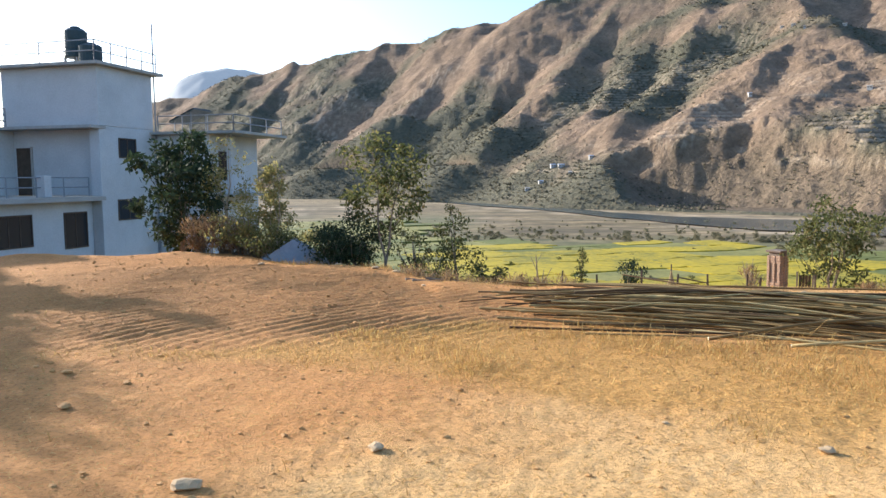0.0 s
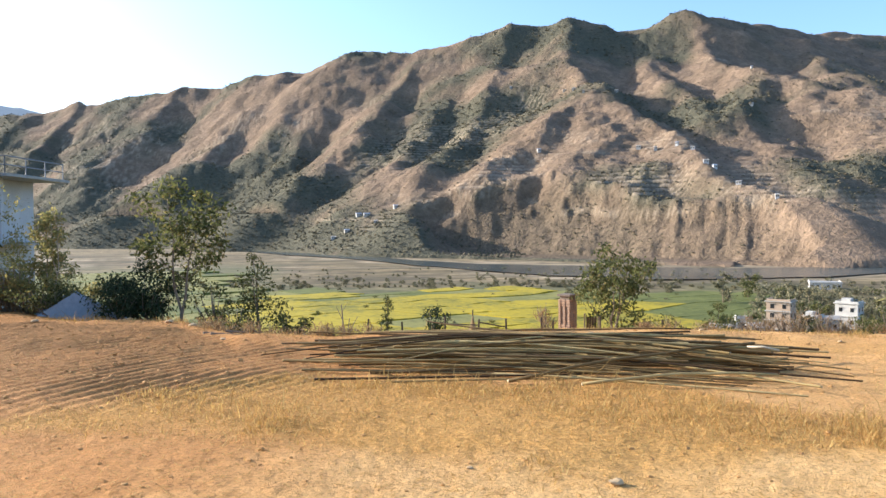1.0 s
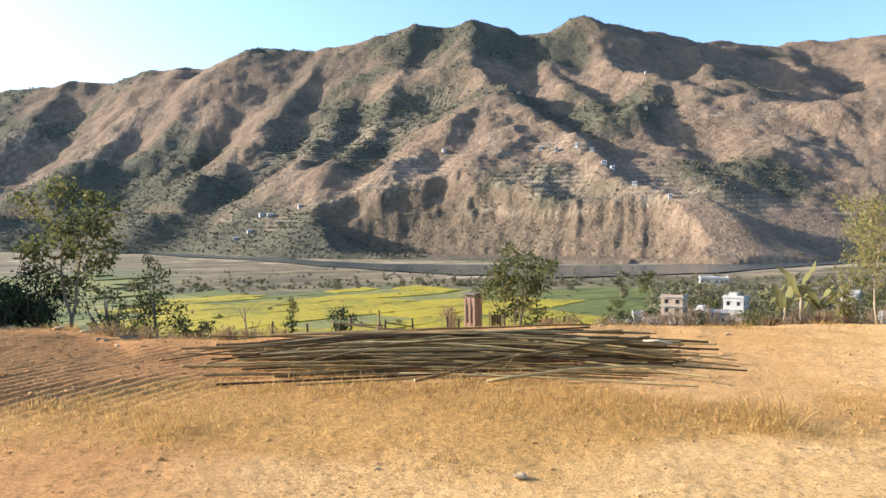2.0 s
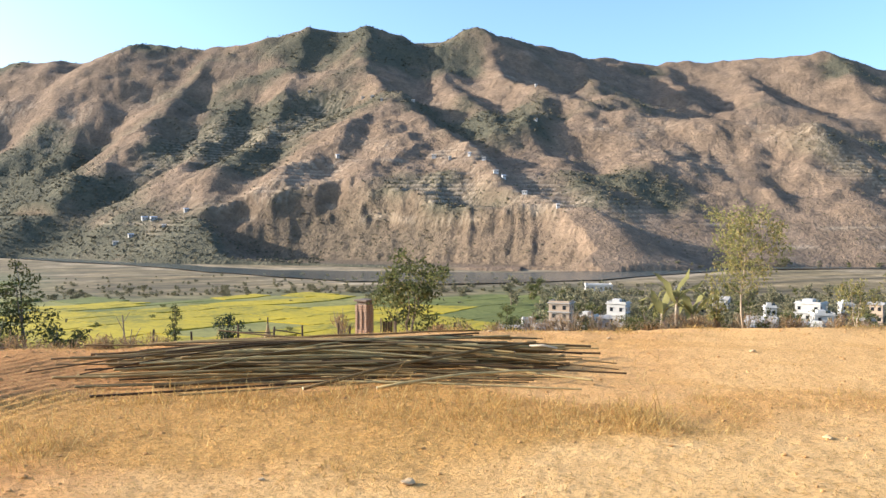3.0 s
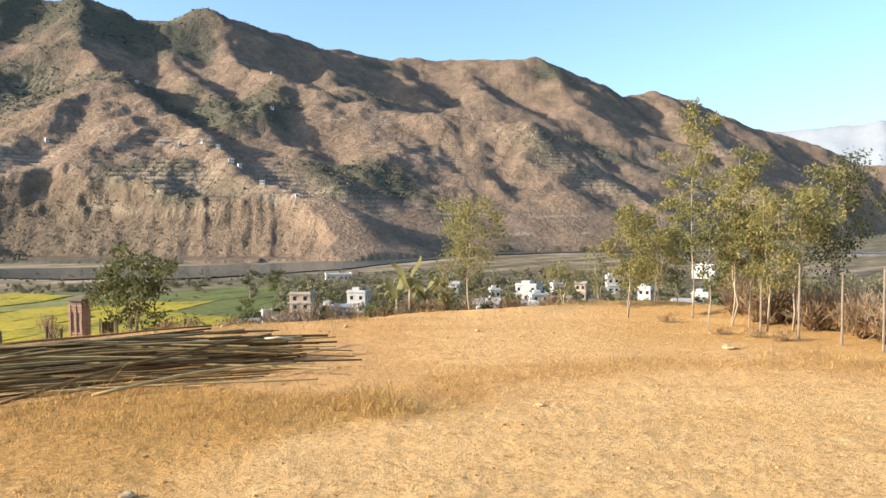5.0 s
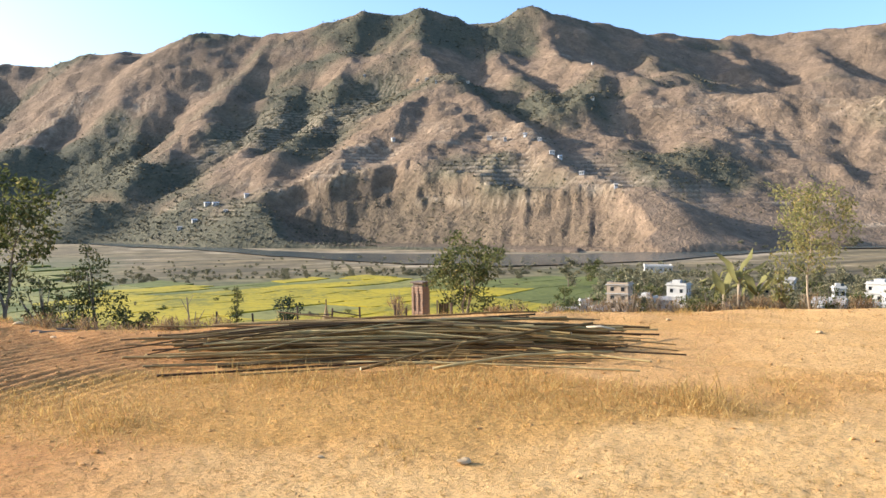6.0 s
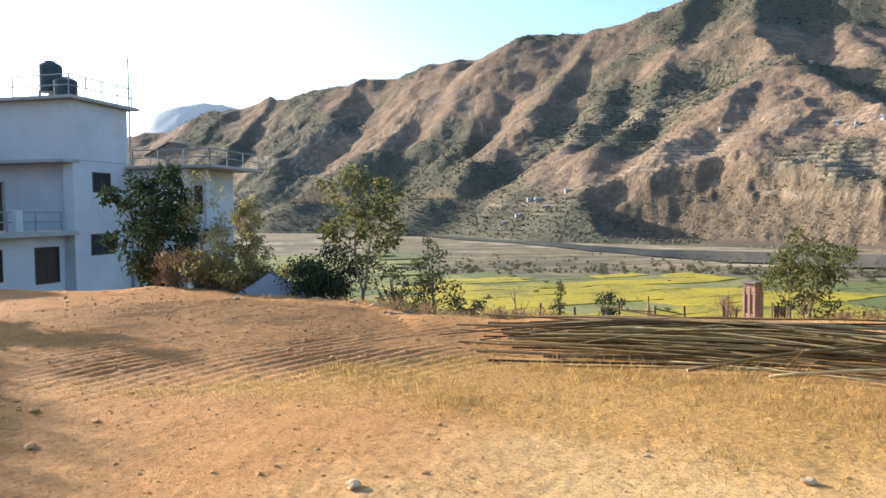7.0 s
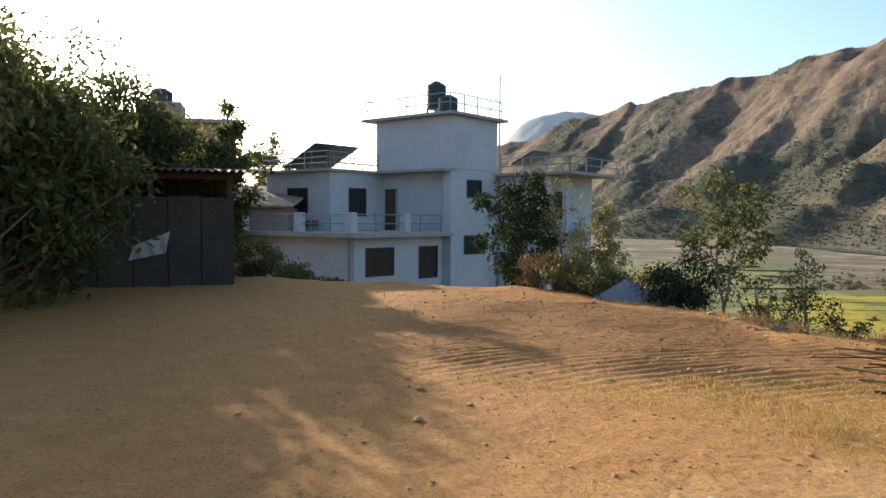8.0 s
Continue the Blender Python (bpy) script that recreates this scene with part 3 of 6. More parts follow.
def build_far_hill(name, label, az0, az1, azs, crests, seed):
    az = np.arange(az0, az1, 0.25)
    r = np.arange(3300, 4700, 30.0)
    A, Rr = np.meshgrid(np.radians(az), r)
    x, y = Rr * np.sin(A), Rr * np.cos(A)
    top = 4000 * np.tan(np.radians(np.interp(np.degrees(A), azs, crests)))
    z = top - 0.6 * np.abs(Rr - 4000) + 26 * fbm(x * 0.004, y * 0.004, seed, 4) + 8 * fbm(x * 0.02, y * 0.02, seed + 2, 3)
    me = grid_mesh("far_hill", np.stack([x, y, np.maximum(z, VALLEY - 20)], -1), False, M_HILLHAZE, {})
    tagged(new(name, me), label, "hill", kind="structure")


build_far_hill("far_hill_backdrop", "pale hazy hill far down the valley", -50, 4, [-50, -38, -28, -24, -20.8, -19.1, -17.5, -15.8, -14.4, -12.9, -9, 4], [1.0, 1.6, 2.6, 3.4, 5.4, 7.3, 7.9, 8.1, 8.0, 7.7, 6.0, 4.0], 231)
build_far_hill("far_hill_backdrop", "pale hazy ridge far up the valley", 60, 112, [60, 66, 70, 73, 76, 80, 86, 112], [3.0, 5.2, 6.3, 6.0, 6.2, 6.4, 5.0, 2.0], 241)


# ---------------------------------------------------------------- plants
def gz(x, y):
    return float(ground_z(np.array([x]), np.array([y]))[0])


def tube(points, radii, sides=6):
    verts, faces = [], []
    for k, (p, r) in enumerate(zip(points, radii)):
        d = (points[min(k + 1, len(points) - 1)] - points[max(k - 1, 0)]).normalized()
        side = d.cross(Vector((0.31, 0.95, 0.05))).normalized()
        up = d.cross(side)
        for s in range(sides):
            a = 2 * math.pi * s / sides
            verts.append(p + side * (r * math.cos(a)) + up * (r * math.sin(a)))
    for k in range(len(points) - 1):
        for s in range(sides):
            a, b = k * sides + s, k * sides + (s + 1) % sides
            faces.append((a, b, b + sides, a + sides))
    faces.append(tuple(range(sides))[::-1])
    faces.append(tuple(range((len(points) - 1) * sides, len(points) * sides)))
    return verts, faces


def leaves(name, centres, radii, count, length, width, mat, rng, droop=0.3, flat=0.75):
    """Many single bent leaves in clumps round the given centres."""
    cs = np.array(centres, dtype=float)
    rs = np.array(radii, dtype=float)
    pick = rng.integers(0, len(cs), count)
    off = rng.normal(0, 1, (count, 3))
    off *= (0.95 * rng.uniform(0, 1, count) ** 0.45 / np.linalg.norm(off, axis=1))[:, None]
    off[:, 2] *= flat
    p = cs[pick] + off * rs[pick][:, None]
    a = rng.normal(0, 1, (count, 3))
    a[:, 2] -= droop * 1.5
    a /= np.linalg.norm(a, axis=1)[:, None]
    b = np.cross(a, rng.normal(0, 1, (count, 3)))
    b /= np.linalg.norm(b, axis=1)[:, None] + 1e-9
    n = np.cross(a, b)
    L = (length * rng.uniform(0.6, 1.25, count))[:, None]
    W = (width * rng.uniform(0.7, 1.2, count))[:, None]
    v = np.stack([p, p + a * L * 0.45 + b * W * 0.5 + n * W * 0.2, p + a * L, p + a * L * 0.45 - b * W * 0.5 + n * W * 0.2], 1).reshape(-1, 3)
    f = np.arange(count * 4).reshape(-1, 4)
    me = bpy.data.meshes.new(name)
    me.from_pydata(v.tolist(), [], f.tolist())
    me.materials.append(mat)
    return me


def child(name, me, parent, label=""):
    ob = new(name, me)
    ob.parent = parent
    return tagged(ob, label)


def tree(name, label, x, y, h, spread, lo, trunk, leaf_mat, bark, count, leaf, seed, stems=1, limbs=7, lean=(0, 0), z=None, group="", category="tree", clump=0.3, narrow=False, upward=0.75):
    """One tree: stems, limbs and a ragged crown of single leaves. lo: height where limbs begin, as a share of h."""
    rng = np.random.default_rng(seed)
    base = gz(x, y) - 0.05 if z is None else z
    top = empty(name, pose(x, y, base), label, category, group)
    centres, radii = [], []
    for s in range(stems):
        ang = rng.uniform(0, 6.28)
        out = 0.0 if stems == 1 else spread * 0.35
        hh = h * (1.0 if s == 0 else rng.uniform(0.7, 0.95))
        pts = []
        for k in range(7):
            t = k / 6
            wob = Vector((rng.normal(0, 1), rng.normal(0, 1), 0)) * (0.012 * h if k else 0)
            pts.append(Vector((lean[0] * t * t * h + out * t * math.cos(ang), lean[1] * t * t * h + out * t * math.sin(ang), hh * 0.93 * t)) + wob)
        v, f = tube(pts, [trunk * (1 - 0.8 * k / 6) for k in range(7)], 7)
        child("trunk", mesh_of("trunk", v, f, bark, True), top)
        per = max(2, limbs // stems)
        for k in range(per):
            t = lo + (0.97 - lo) * (k + rng.uniform(0, 0.8)) / per
            i = min(int(t * 6), 5)
            start = pts[i].lerp(pts[i + 1], t * 6 - i)
            a = k * 2.4 + rng.uniform(-0.5, 0.5) + s
            width = spread * (1.0 - 0.6 * max(0.0, (t - lo) / (1 - lo)) if narrow else math.sin(math.pi * min(0.95, 0.22 + 0.7 * (t - lo) / (1 - lo)))) * rng.uniform(0.65, 1.1)
            d = Vector((math.cos(a), math.sin(a), upward * rng.uniform(0.6, 1.3)))
            p1 = start + d * width * 0.5 + Vector((0, 0, -0.02 * h))
            p2 = start + d * width + Vector((0, 0, 0.02 * h))
            v, f = tube([start, p1, p2], [trunk * 0.42 * (1.2 - t), trunk * 0.28 * (1.2 - t), trunk * 0.08], 5)
            child("branch", mesh_of("branch", v, f, bark, True), top)
            for q, sc in ((p1, 0.9), (p2, 1.1), (p2 + Vector((rng.normal(0, 0.14), rng.normal(0, 0.14), rng.normal(0, 0.1))) * spread, 0.9)):
                centres.append(tuple(q))
                radii.append(clump * spread * sc * rng.uniform(0.6, 1.2))
        centres.append(tuple(pts[-1] + Vector((0, 0, 0.03 * h))))
        radii.append(clump * spread * 0.7)
    child("crown", leaves("crown", centres, radii, count, leaf, leaf * 0.42, leaf_mat, rng), top)
    return top


def bush(name, label, x, y, h, spread, leaf_mat, count, leaf, seed, z=None, category="bush", group="", twigs=8):
    """A low shrub: bare twigs from one root and clumps of leaves."""
    rng = np.random.default_rng(seed)
    base = gz(x, y) - 0.04 if z is None else z
    top = empty(name, pose(x, y, base), label, category, group)
    centres, radii, allv, allf = [], [], [], []
    for k in range(twigs):
        a, o = k * 2.4 + rng.uniform(-0.4, 0.4), rng.uniform(0.25, 1.0)
        tip = Vector((math.cos(a) * o * spread, math.sin(a) * o * spread, h * (1.05 - 0.45 * o * o) * rng.uniform(0.75, 1.0)))
        mid = tip * 0.5 + Vector((0, 0, 0.08 * h))
        v, f = tube([Vector((0.02 * k, 0, 0)), mid, tip], [0.014 * h + 0.004, 0.01 * h, 0.003], 4)
        allf += [tuple(i + len(allv) for i in q) for q in f]
        allv += v
        centres += [tuple(tip), tuple(mid)]
        radii += [spread * 0.42, spread * 0.36]
        if leaf_mat is M_LEAF_DRY:
            centres[-2:] = [tuple(tip * 0.72), tuple(tip * 0.3)]
    child("stem", mesh_of("stem", allv, allf, M_BARK, True), top)
    child("foliage", leaves("foliage", centres, radii, count, leaf * (1.5 if leaf_mat is M_LEAF_DRY else 1.0), leaf * (0.16 if leaf_mat is M_LEAF_DRY else 0.45), leaf_mat, rng, droop=-0.9 if leaf_mat is M_LEAF_DRY else 0.3), top)
    return top


def at_az(az, r):
    p = polar(az, r)
    return p.x, p.y


def plants_by_the_edge():
    x, y = at_az(-19.4, 18.6)
    tree("broadleaf_tree", "dark green broad-leaved tree beside the white house", x, y, 3.1, 1.0, 0.03, 0.045, M_LEAF_DARK, M_BARK, 3800, 0.18, 11, stems=3, limbs=21, clump=0.45)
    x, y = at_az(-16.0, 18.0)
    tree("sapling", "thin sapling with sparse pale leaves by the house", x, y, 2.9, 0.55, 0.25, 0.03, M_LEAF_YELLOW, M_PALEBARK, 800, 0.09, 12, stems=2, limbs=10, clump=0.5)
    x, y = at_az(-13.0, 16.2)
    tree("sapling", "slender yellow-green sapling on the terrace edge", x, y, 2.25, 0.36, 0.2, 0.022, M_LEAF_YELLOW, M_PALEBARK, 1300, 0.10, 13, limbs=11, clump=0.5, narrow=True)
    x, y = at_az(-10.9, 17.4)
    bush("bush", "low yellow-green bush on the terrace edge", x, y, 1.6, 0.55, M_LEAF_YELLOW, 1500, 0.10, 14)
    x, y = at_az(-14.6, 16.4)
    bush("bush", "thin pale bush among dry weeds", x, y, 1.2, 0.5, M_LEAF_YELLOW, 800, 0.09, 15)
    for k, (az, r, h, s) in enumerate([(-18.3, 17.3, 0.95, 0.5), (-16.7, 17.0, 1.1, 0.55), (-15.4, 16.9, 0.9, 0.5), (-13.9, 16.6, 0.6, 0.4)]):
        x, y = at_az(az, r)
        bush("dry_shrub", "dry russet shrub on the terrace edge", x, y, h, s, M_LEAF_DRY, 800, 0.11, 30 + k, group="dry shrubs on the edge", twigs=14)
    for k, (az, r, h, w, count) in enumerate([(-12.6, 15.8, 2.3, 0.3, 900), (-11.6, 16.6, 1.9, 0.34, 700), (-14.4, 17.4, 2.2, 0.4, 800), (-9.6, 17.2, 1.7, 0.4, 700), (-12.2, 17.6, 1.5, 0.4, 700), (-17.2, 18.4, 2.7, 0.42, 700)]):
        x, y = at_az(az, r)
        tree("sapling", "slender sapling with thin pale yellow leaves", x, y, h, w, 0.12, 0.016, M_LEAF_YELLOW, M_PALEBARK, count, 0.075, 280 + k, stems=2, limbs=14, group="pale saplings by the edge", clump=0.5, narrow=True)
    for k, (az, r, h, w) in enumerate([(-12.0, 16.1, 0.8, 0.5), (-10.2, 15.9, 0.9, 0.5), (-13.4, 15.6, 0.7, 0.5), (-15.8, 16.6, 1.0, 0.55)]):
        x, y = at_az(az, r)
        bush("bush", "low yellow-green weeds on the terrace edge", x, y, h, w, M_LEAF_YELLOW if k % 2 else M_LEAF_MID, 900, 0.07, 290 + k, group="weeds on the edge", twigs=12)
    x, y = at_az(-7.0, 15.3)
    bush("bush", "dense dark green bush on the terrace edge", x, y, 1.32, 0.72, M_LEAF_DARK, 3600, 0.085, 16, twigs=22)
    x, y = at_az(-8.6, 15.0)
    bush("bush", "dark green bush beside the tin roof", x, y, 0.95, 0.5, M_LEAF_DARK, 1400, 0.08, 17, twigs=14)
    x, y = at_az(-4.5, 14.6)
    tree("young_tree", "young tree with thin twin stems and dusty green leaves", x, y, 2.75, 0.85, 0.30, 0.032, M_LEAF_MID, M_BARK, 2100, 0.12, 48, stems=2, limbs=13, clump=0.42)
    x, y = at_az(1.2, 13.4)
    tree("young_tree", "small upright tree with dull green leaves", x, y, 1.75, 0.42, 0.12, 0.024, M_LEAF_MID, M_BARK, 1300, 0.075, 19, stems=2, limbs=14, clump=0.46, narrow=True)
    for k, (az, r, h, s) in enumerate([(-2.2, 13.9, 1.2, 0.42), (-0.6, 13.0, 0.75, 0.36), (3.4, 12.8, 0.6, 0.35)]):
        x, y = at_az(az, r)
        bush("bush", "thin straggling bush with sparse dull leaves", x, y, h, s, M_LEAF_MID, 420, 0.08, 60 + k, twigs=11)
    x, y = at_az(10.5, 13.0)
    tree("young_tree", "narrow little tree with fine grey-green leaves", x, y, 0.86, 0.12, 0.05, 0.012, M_LEAF_MID, M_BARK, 700, 0.045, 20, limbs=12, clump=0.7, narrow=True)
    x, y = at_az(14.1, 13.2)
    bush("bush", "small round dark bush beyond the fence", x, y, 0.62, 0.32, M_LEAF_DARK, 650, 0.06, 21)
    x, y = at_az(27.4, 14.6)
    tree("young_tree", "leafy young tree beside the brick pier", x, y, 1.95, 0.78, 0.28, 0.03, M_LEAF_MID, M_BARK, 2500, 0.10, 31, stems=3, limbs=15, clump=0.33)
    rng = np.random.default_rng(57)
    for k in range(14):
        az = -3.5 + 13.0 * (k + rng.uniform(0, 0.9)) / 14
        x, y = at_az(az, np.interp(az, EDGE_AZ, EDGE_R) + rng.uniform(-0.1, 0.9))
        bush("dry_shrub", "low dead brush on the broken edge", x, y, rng.uniform(0.14, 0.3), rng.uniform(0.2, 0.35), M_LEAF_DRY, 260, 0.06, 260 + k, group="dead brush on the edge", twigs=12)
    # dead sapling with a forked bare stem
    x, y = at_az(7.3, 11.9)
    top = empty("bare_sapling", pose(x, y, gz(x, y) - 0.03), "leafless forked sapling on the terrace edge", "tree")
    for a, b, r in (((0, 0, 0), (-0.05, 0, 0.62), 0.016), ((0.02, 0, 0), (0.08, 0.02, 0.4), 0.012), ((-0.02, 0, 0.35), (-0.13, 0.02, 0.6), 0.007), ((0.07, 0.02, 0.18), (0.2, 0, 0.42), 0.008), ((-0.04, 0, 0.5), (0.05, 0, 0.66), 0.005)):
        part("branch", rod(a, b, r, r * 0.5, 6), M_BARK, top)
    # right-hand side: saplings, banana plants and gum trees
    x, y = at_az(51.9, 13.6)
    tree("young_tree", "thin young tree with fine yellow-green leaves", x, y, 2.05, 0.6, 0.3, 0.02, M_LEAF_YELLOW, M_PALEBARK, 3000, 0.07, 23, limbs=17, clump=0.46)
    for k, (az, r, h, s) in enumerate([(50.0, 13.8, 0.75, 0.2), (48.6, 13.9, 0.35, 0.25), (45.6, 13.6, 0.24, 0.2), (42.0, 13.4, 0.16, 0.16), (38.2, 13.1, 0.15, 0.15), (34.5, 12.9, 0.14, 0.14), (29.8, 12.6, 0.2, 0.16), (22.4, 13.0, 0.75, 0.25), (55.0, 14.4, 0.35, 0.3)]):
        x, y = at_az(az, r)
        bush("dry_shrub", "dry brown weeds on the terrace edge", x, y, h, s, M_LEAF_DRY if k else M_LEAF_YELLOW, 420, 0.08, 70 + k, group="dry weeds on the edge", twigs=12)
    tall = [
        (58.9, 15.2, 1.0, 0.4, M_LEAF_YELLOW, 420, "thin dull-green sapling", 2), (61.5, 15.2, 1.2, 0.35, M_LEAF_YELLOW, 260, "sapling with sparse yellow leaves", 3),
        (63.6, 12.9, 1.95, 0.5, M_LEAF_YELLOW, 1700, "bushy yellow-green young gum tree", 2), (65.5, 14.6, 1.95, 0.75, M_LEAF_YELLOW, 3300, "bushy yellow-green young gum tree", 4),
        (67.1, 15.5, 1.5, 0.5, M_LEAF_MID, 700, "dull-green sapling", 2), (68.1, 13.0, 3.7, 0.52, M_LEAF_YELLOW, 1500, "tall slender gum tree with a pale bare stem", 1),
        (69.2, 11.6, 1.55, 0.3, M_LEAF_MID, 350, "slender gum sapling", 1), (70.7, 12.2, 2.75, 0.62, M_LEAF_YELLOW, 2200, "gum tree with thin twin stems", 2),
        (71.9, 12.0, 1.9, 0.5, M_LEAF_YELLOW, 1300, "gum tree with a thin pale stem", 1), (73.0, 11.7, 2.1, 0.6, M_LEAF_YELLOW, 1500, "dense young gum tree", 2),
        (74.6, 11.8, 2.4, 0.7, M_LEAF_YELLOW, 1900, "dense young gum tree", 2), (77.0, 12.4, 2.6, 0.8, M_LEAF_MID, 1700, "dense young gum tree", 2),
    ]
    for k, (az, r, h, s, mat, count, text, stems) in enumerate(tall):
        x, y = at_az(az, r)
        tree("gum_tree", text + " by the yard", x, y, h, s * 0.86, 0.42 if stems == 1 else 0.25, 0.008 + 0.0024 * h, mat, M_PALEBARK, int(count * 1.9), 0.062, 90 + k, stems=stems, limbs=12, group="young gum trees", clump=0.42, narrow=h > 2.5)
    for k, (az, r, h) in enumerate([(70.0, 11.2, 0.25), (72.4, 11.0, 0.35), (74.0, 10.8, 0.4), (66.3, 12.4, 0.3)]):
        x, y = at_az(az, r)
        bush("dry_shrub", "dry brown weeds under the gum trees", x, y, h * 0.45, 0.2, M_LEAF_DRY, 130, 0.06, 120 + k, group="dry weeds under the trees", twigs=14)
    rng = np.random.default_rng(131)
    for k in range(26):
        az = 70.5 + 12.0 * (k + rng.uniform(0, 0.9)) / 26
        r = np.interp(az, [70, 75, 82], [13.2, 12.2, 10.6]) + rng.uniform(-0.2, 0.9)
        x, y = at_az(az, r)
        bush("dry_shrub", "tall dry brown brushwood along the yard's edge", x, y, rng.uniform(0.55, 0.95), rng.uniform(0.35, 0.5), M_LEAF_DRY, 420, 0.085, 140 + k, group="dry brushwood", twigs=22)
    for k, (az, r, h) in enumerate([(72.6, 11.6, 0.85), (75.0, 11.0, 1.0), (77.6, 10.8, 0.9), (80.0, 10.4, 1.0)]):
        x, y = at_az(az, r)
        z = gz(x, y)
        tagged(new("fence_post", link(rod((x, y, z - 0.1), (x + 0.03, y, z + h), 0.017, 0.013, 7), "fence_post", M_BARK)), "rough wooden stake beside the brushwood", "fence post", "stakes by the brushwood")
    for k in range(46):
        az = 30.5 + 29.0 * (k + rng.uniform(0, 0.9)) / 46
        r = np.interp(az, EDGE_AZ, EDGE_R) + rng.uniform(0.5, 2.2)
        x, y = at_az(az, r)
        dry = rng.uniform() < 0.6
        bush("dry_shrub" if dry else "bush", "dry brown weeds below the terrace edge" if dry else "low dusty bush below the terrace edge", x, y, rng.uniform(0.3, 0.62), rng.uniform(0.2, 0.34), M_LEAF_DRY if dry else M_LEAF_MID, 330, 0.055, 200 + k, group="scrub below the edge", twigs=12)
    # banana plants
    for k, (az, r, h) in enumerate([(47.3, 14.4, 1.3), (46.3, 14.8, 1.05), (48.4, 14.9, 1.0)]):
        x, y = at_az(az, r)
        rng = np.random.default_rng(140 + k)
        top = empty("banana_plant", pose(x, y, gz(x, y) - 0.05), "banana plant with torn yellowing leaves", "banana plant", "banana plants")
        part("stem", rod((0, 0, 0), (0.02, 0, h * 0.62), 0.034, 0.024, 9), M_PALEBARK, top)
        for j in range(7):
            a = j * 2.4 + rng.uniform(-0.3, 0.3)
            verts, faces = [], []
            for i in range(6):
                t = i / 5
                out, up = (0.3 + 0.12 * (j % 3)) * t * h, h * 0.55 + h * (0.75 * t - (0.3 + 0.22 * (j % 4)) * t * t) + 0.03 * rng.normal()
                w = 0.075 * math.sin(math.pi * (0.12 + 0.86 * t)) * (1 + 0.25 * rng.normal())
                c = Vector((math.cos(a) * out, math.sin(a) * out, up))
                sd = Vector((-math.sin(a), math.cos(a), 0)) * w
                verts += [c - sd - Vector((0, 0, 0.3 * w)), c, c + sd - Vector((0, 0, 0.3 * w))]
            for i in range(5):
                faces += [(3 * i, 3 * i + 1, 3 * i + 4, 3 * i + 3), (3 * i + 1, 3 * i + 2, 3 * i + 5, 3 * i + 4)]
            child("leaf", mesh_of("leaf", verts, faces, M_LEAF_YELLOW, True), top)


plants_by_the_edge()


# ---------------------------------------------------------------- the white house
def window(parent, axis, u0, u1, z0, z1, plane, bars=1):
    """A recessed window on a wall: axis 'y' faces the front (plane is y), axis 'x' faces the right (plane is x)."""
    def b(a0, a1, d0, d1, c0, c1):
        return box(a0, a1, plane + d0, plane + d1, c0, c1) if axis == "y" else box(plane - d1, plane - d0, a0, a1, c0, c1)
    pane = part("window", b(u0, u1, -0.004, 0.03, z0, z1), M_PANE, parent, "dark glazed window")
    t = 0.05
    for a0, a1, c0, c1 in ((u0 - t, u0, z0 - t, z1 + t), (u1, u1 + t, z0 - t, z1 + t), (u0, u1, z0 - t, z0), (u0, u1, z1, z1 + t)):
        part("frame", b(a0, a1, -0.035, 0.03, c0, c1), M_WOODDARK, pane)
    for k in range(bars):
        m = u0 + (u1 - u0) * (k + 1) / (bars + 1)
        part("mullion", b(m - 0.02, m + 0.02, -0.02, 0.02, z0, z1), M_WOODDARK, pane)
    return pane


def railing(parent, p, q, z, h=0.75, rails=2, step=1.2):
    p, q = Vector((*p, z)), Vector((*q, z))
    n = max(1, int((q - p).length / step))
    for k in range(n + 1):
        a = p.lerp(q, k / n)
        part("rail_post", rod(a, a + Vector((0, 0, h)), 0.027, sides=6), M_STEEL, parent)
    for k in range(rails):
        zz = Vector((0, 0, h * (k + 1) / rails))
        part("rail", rod(p + zz, q + zz, 0.024, sides=6), M_STEEL, parent)


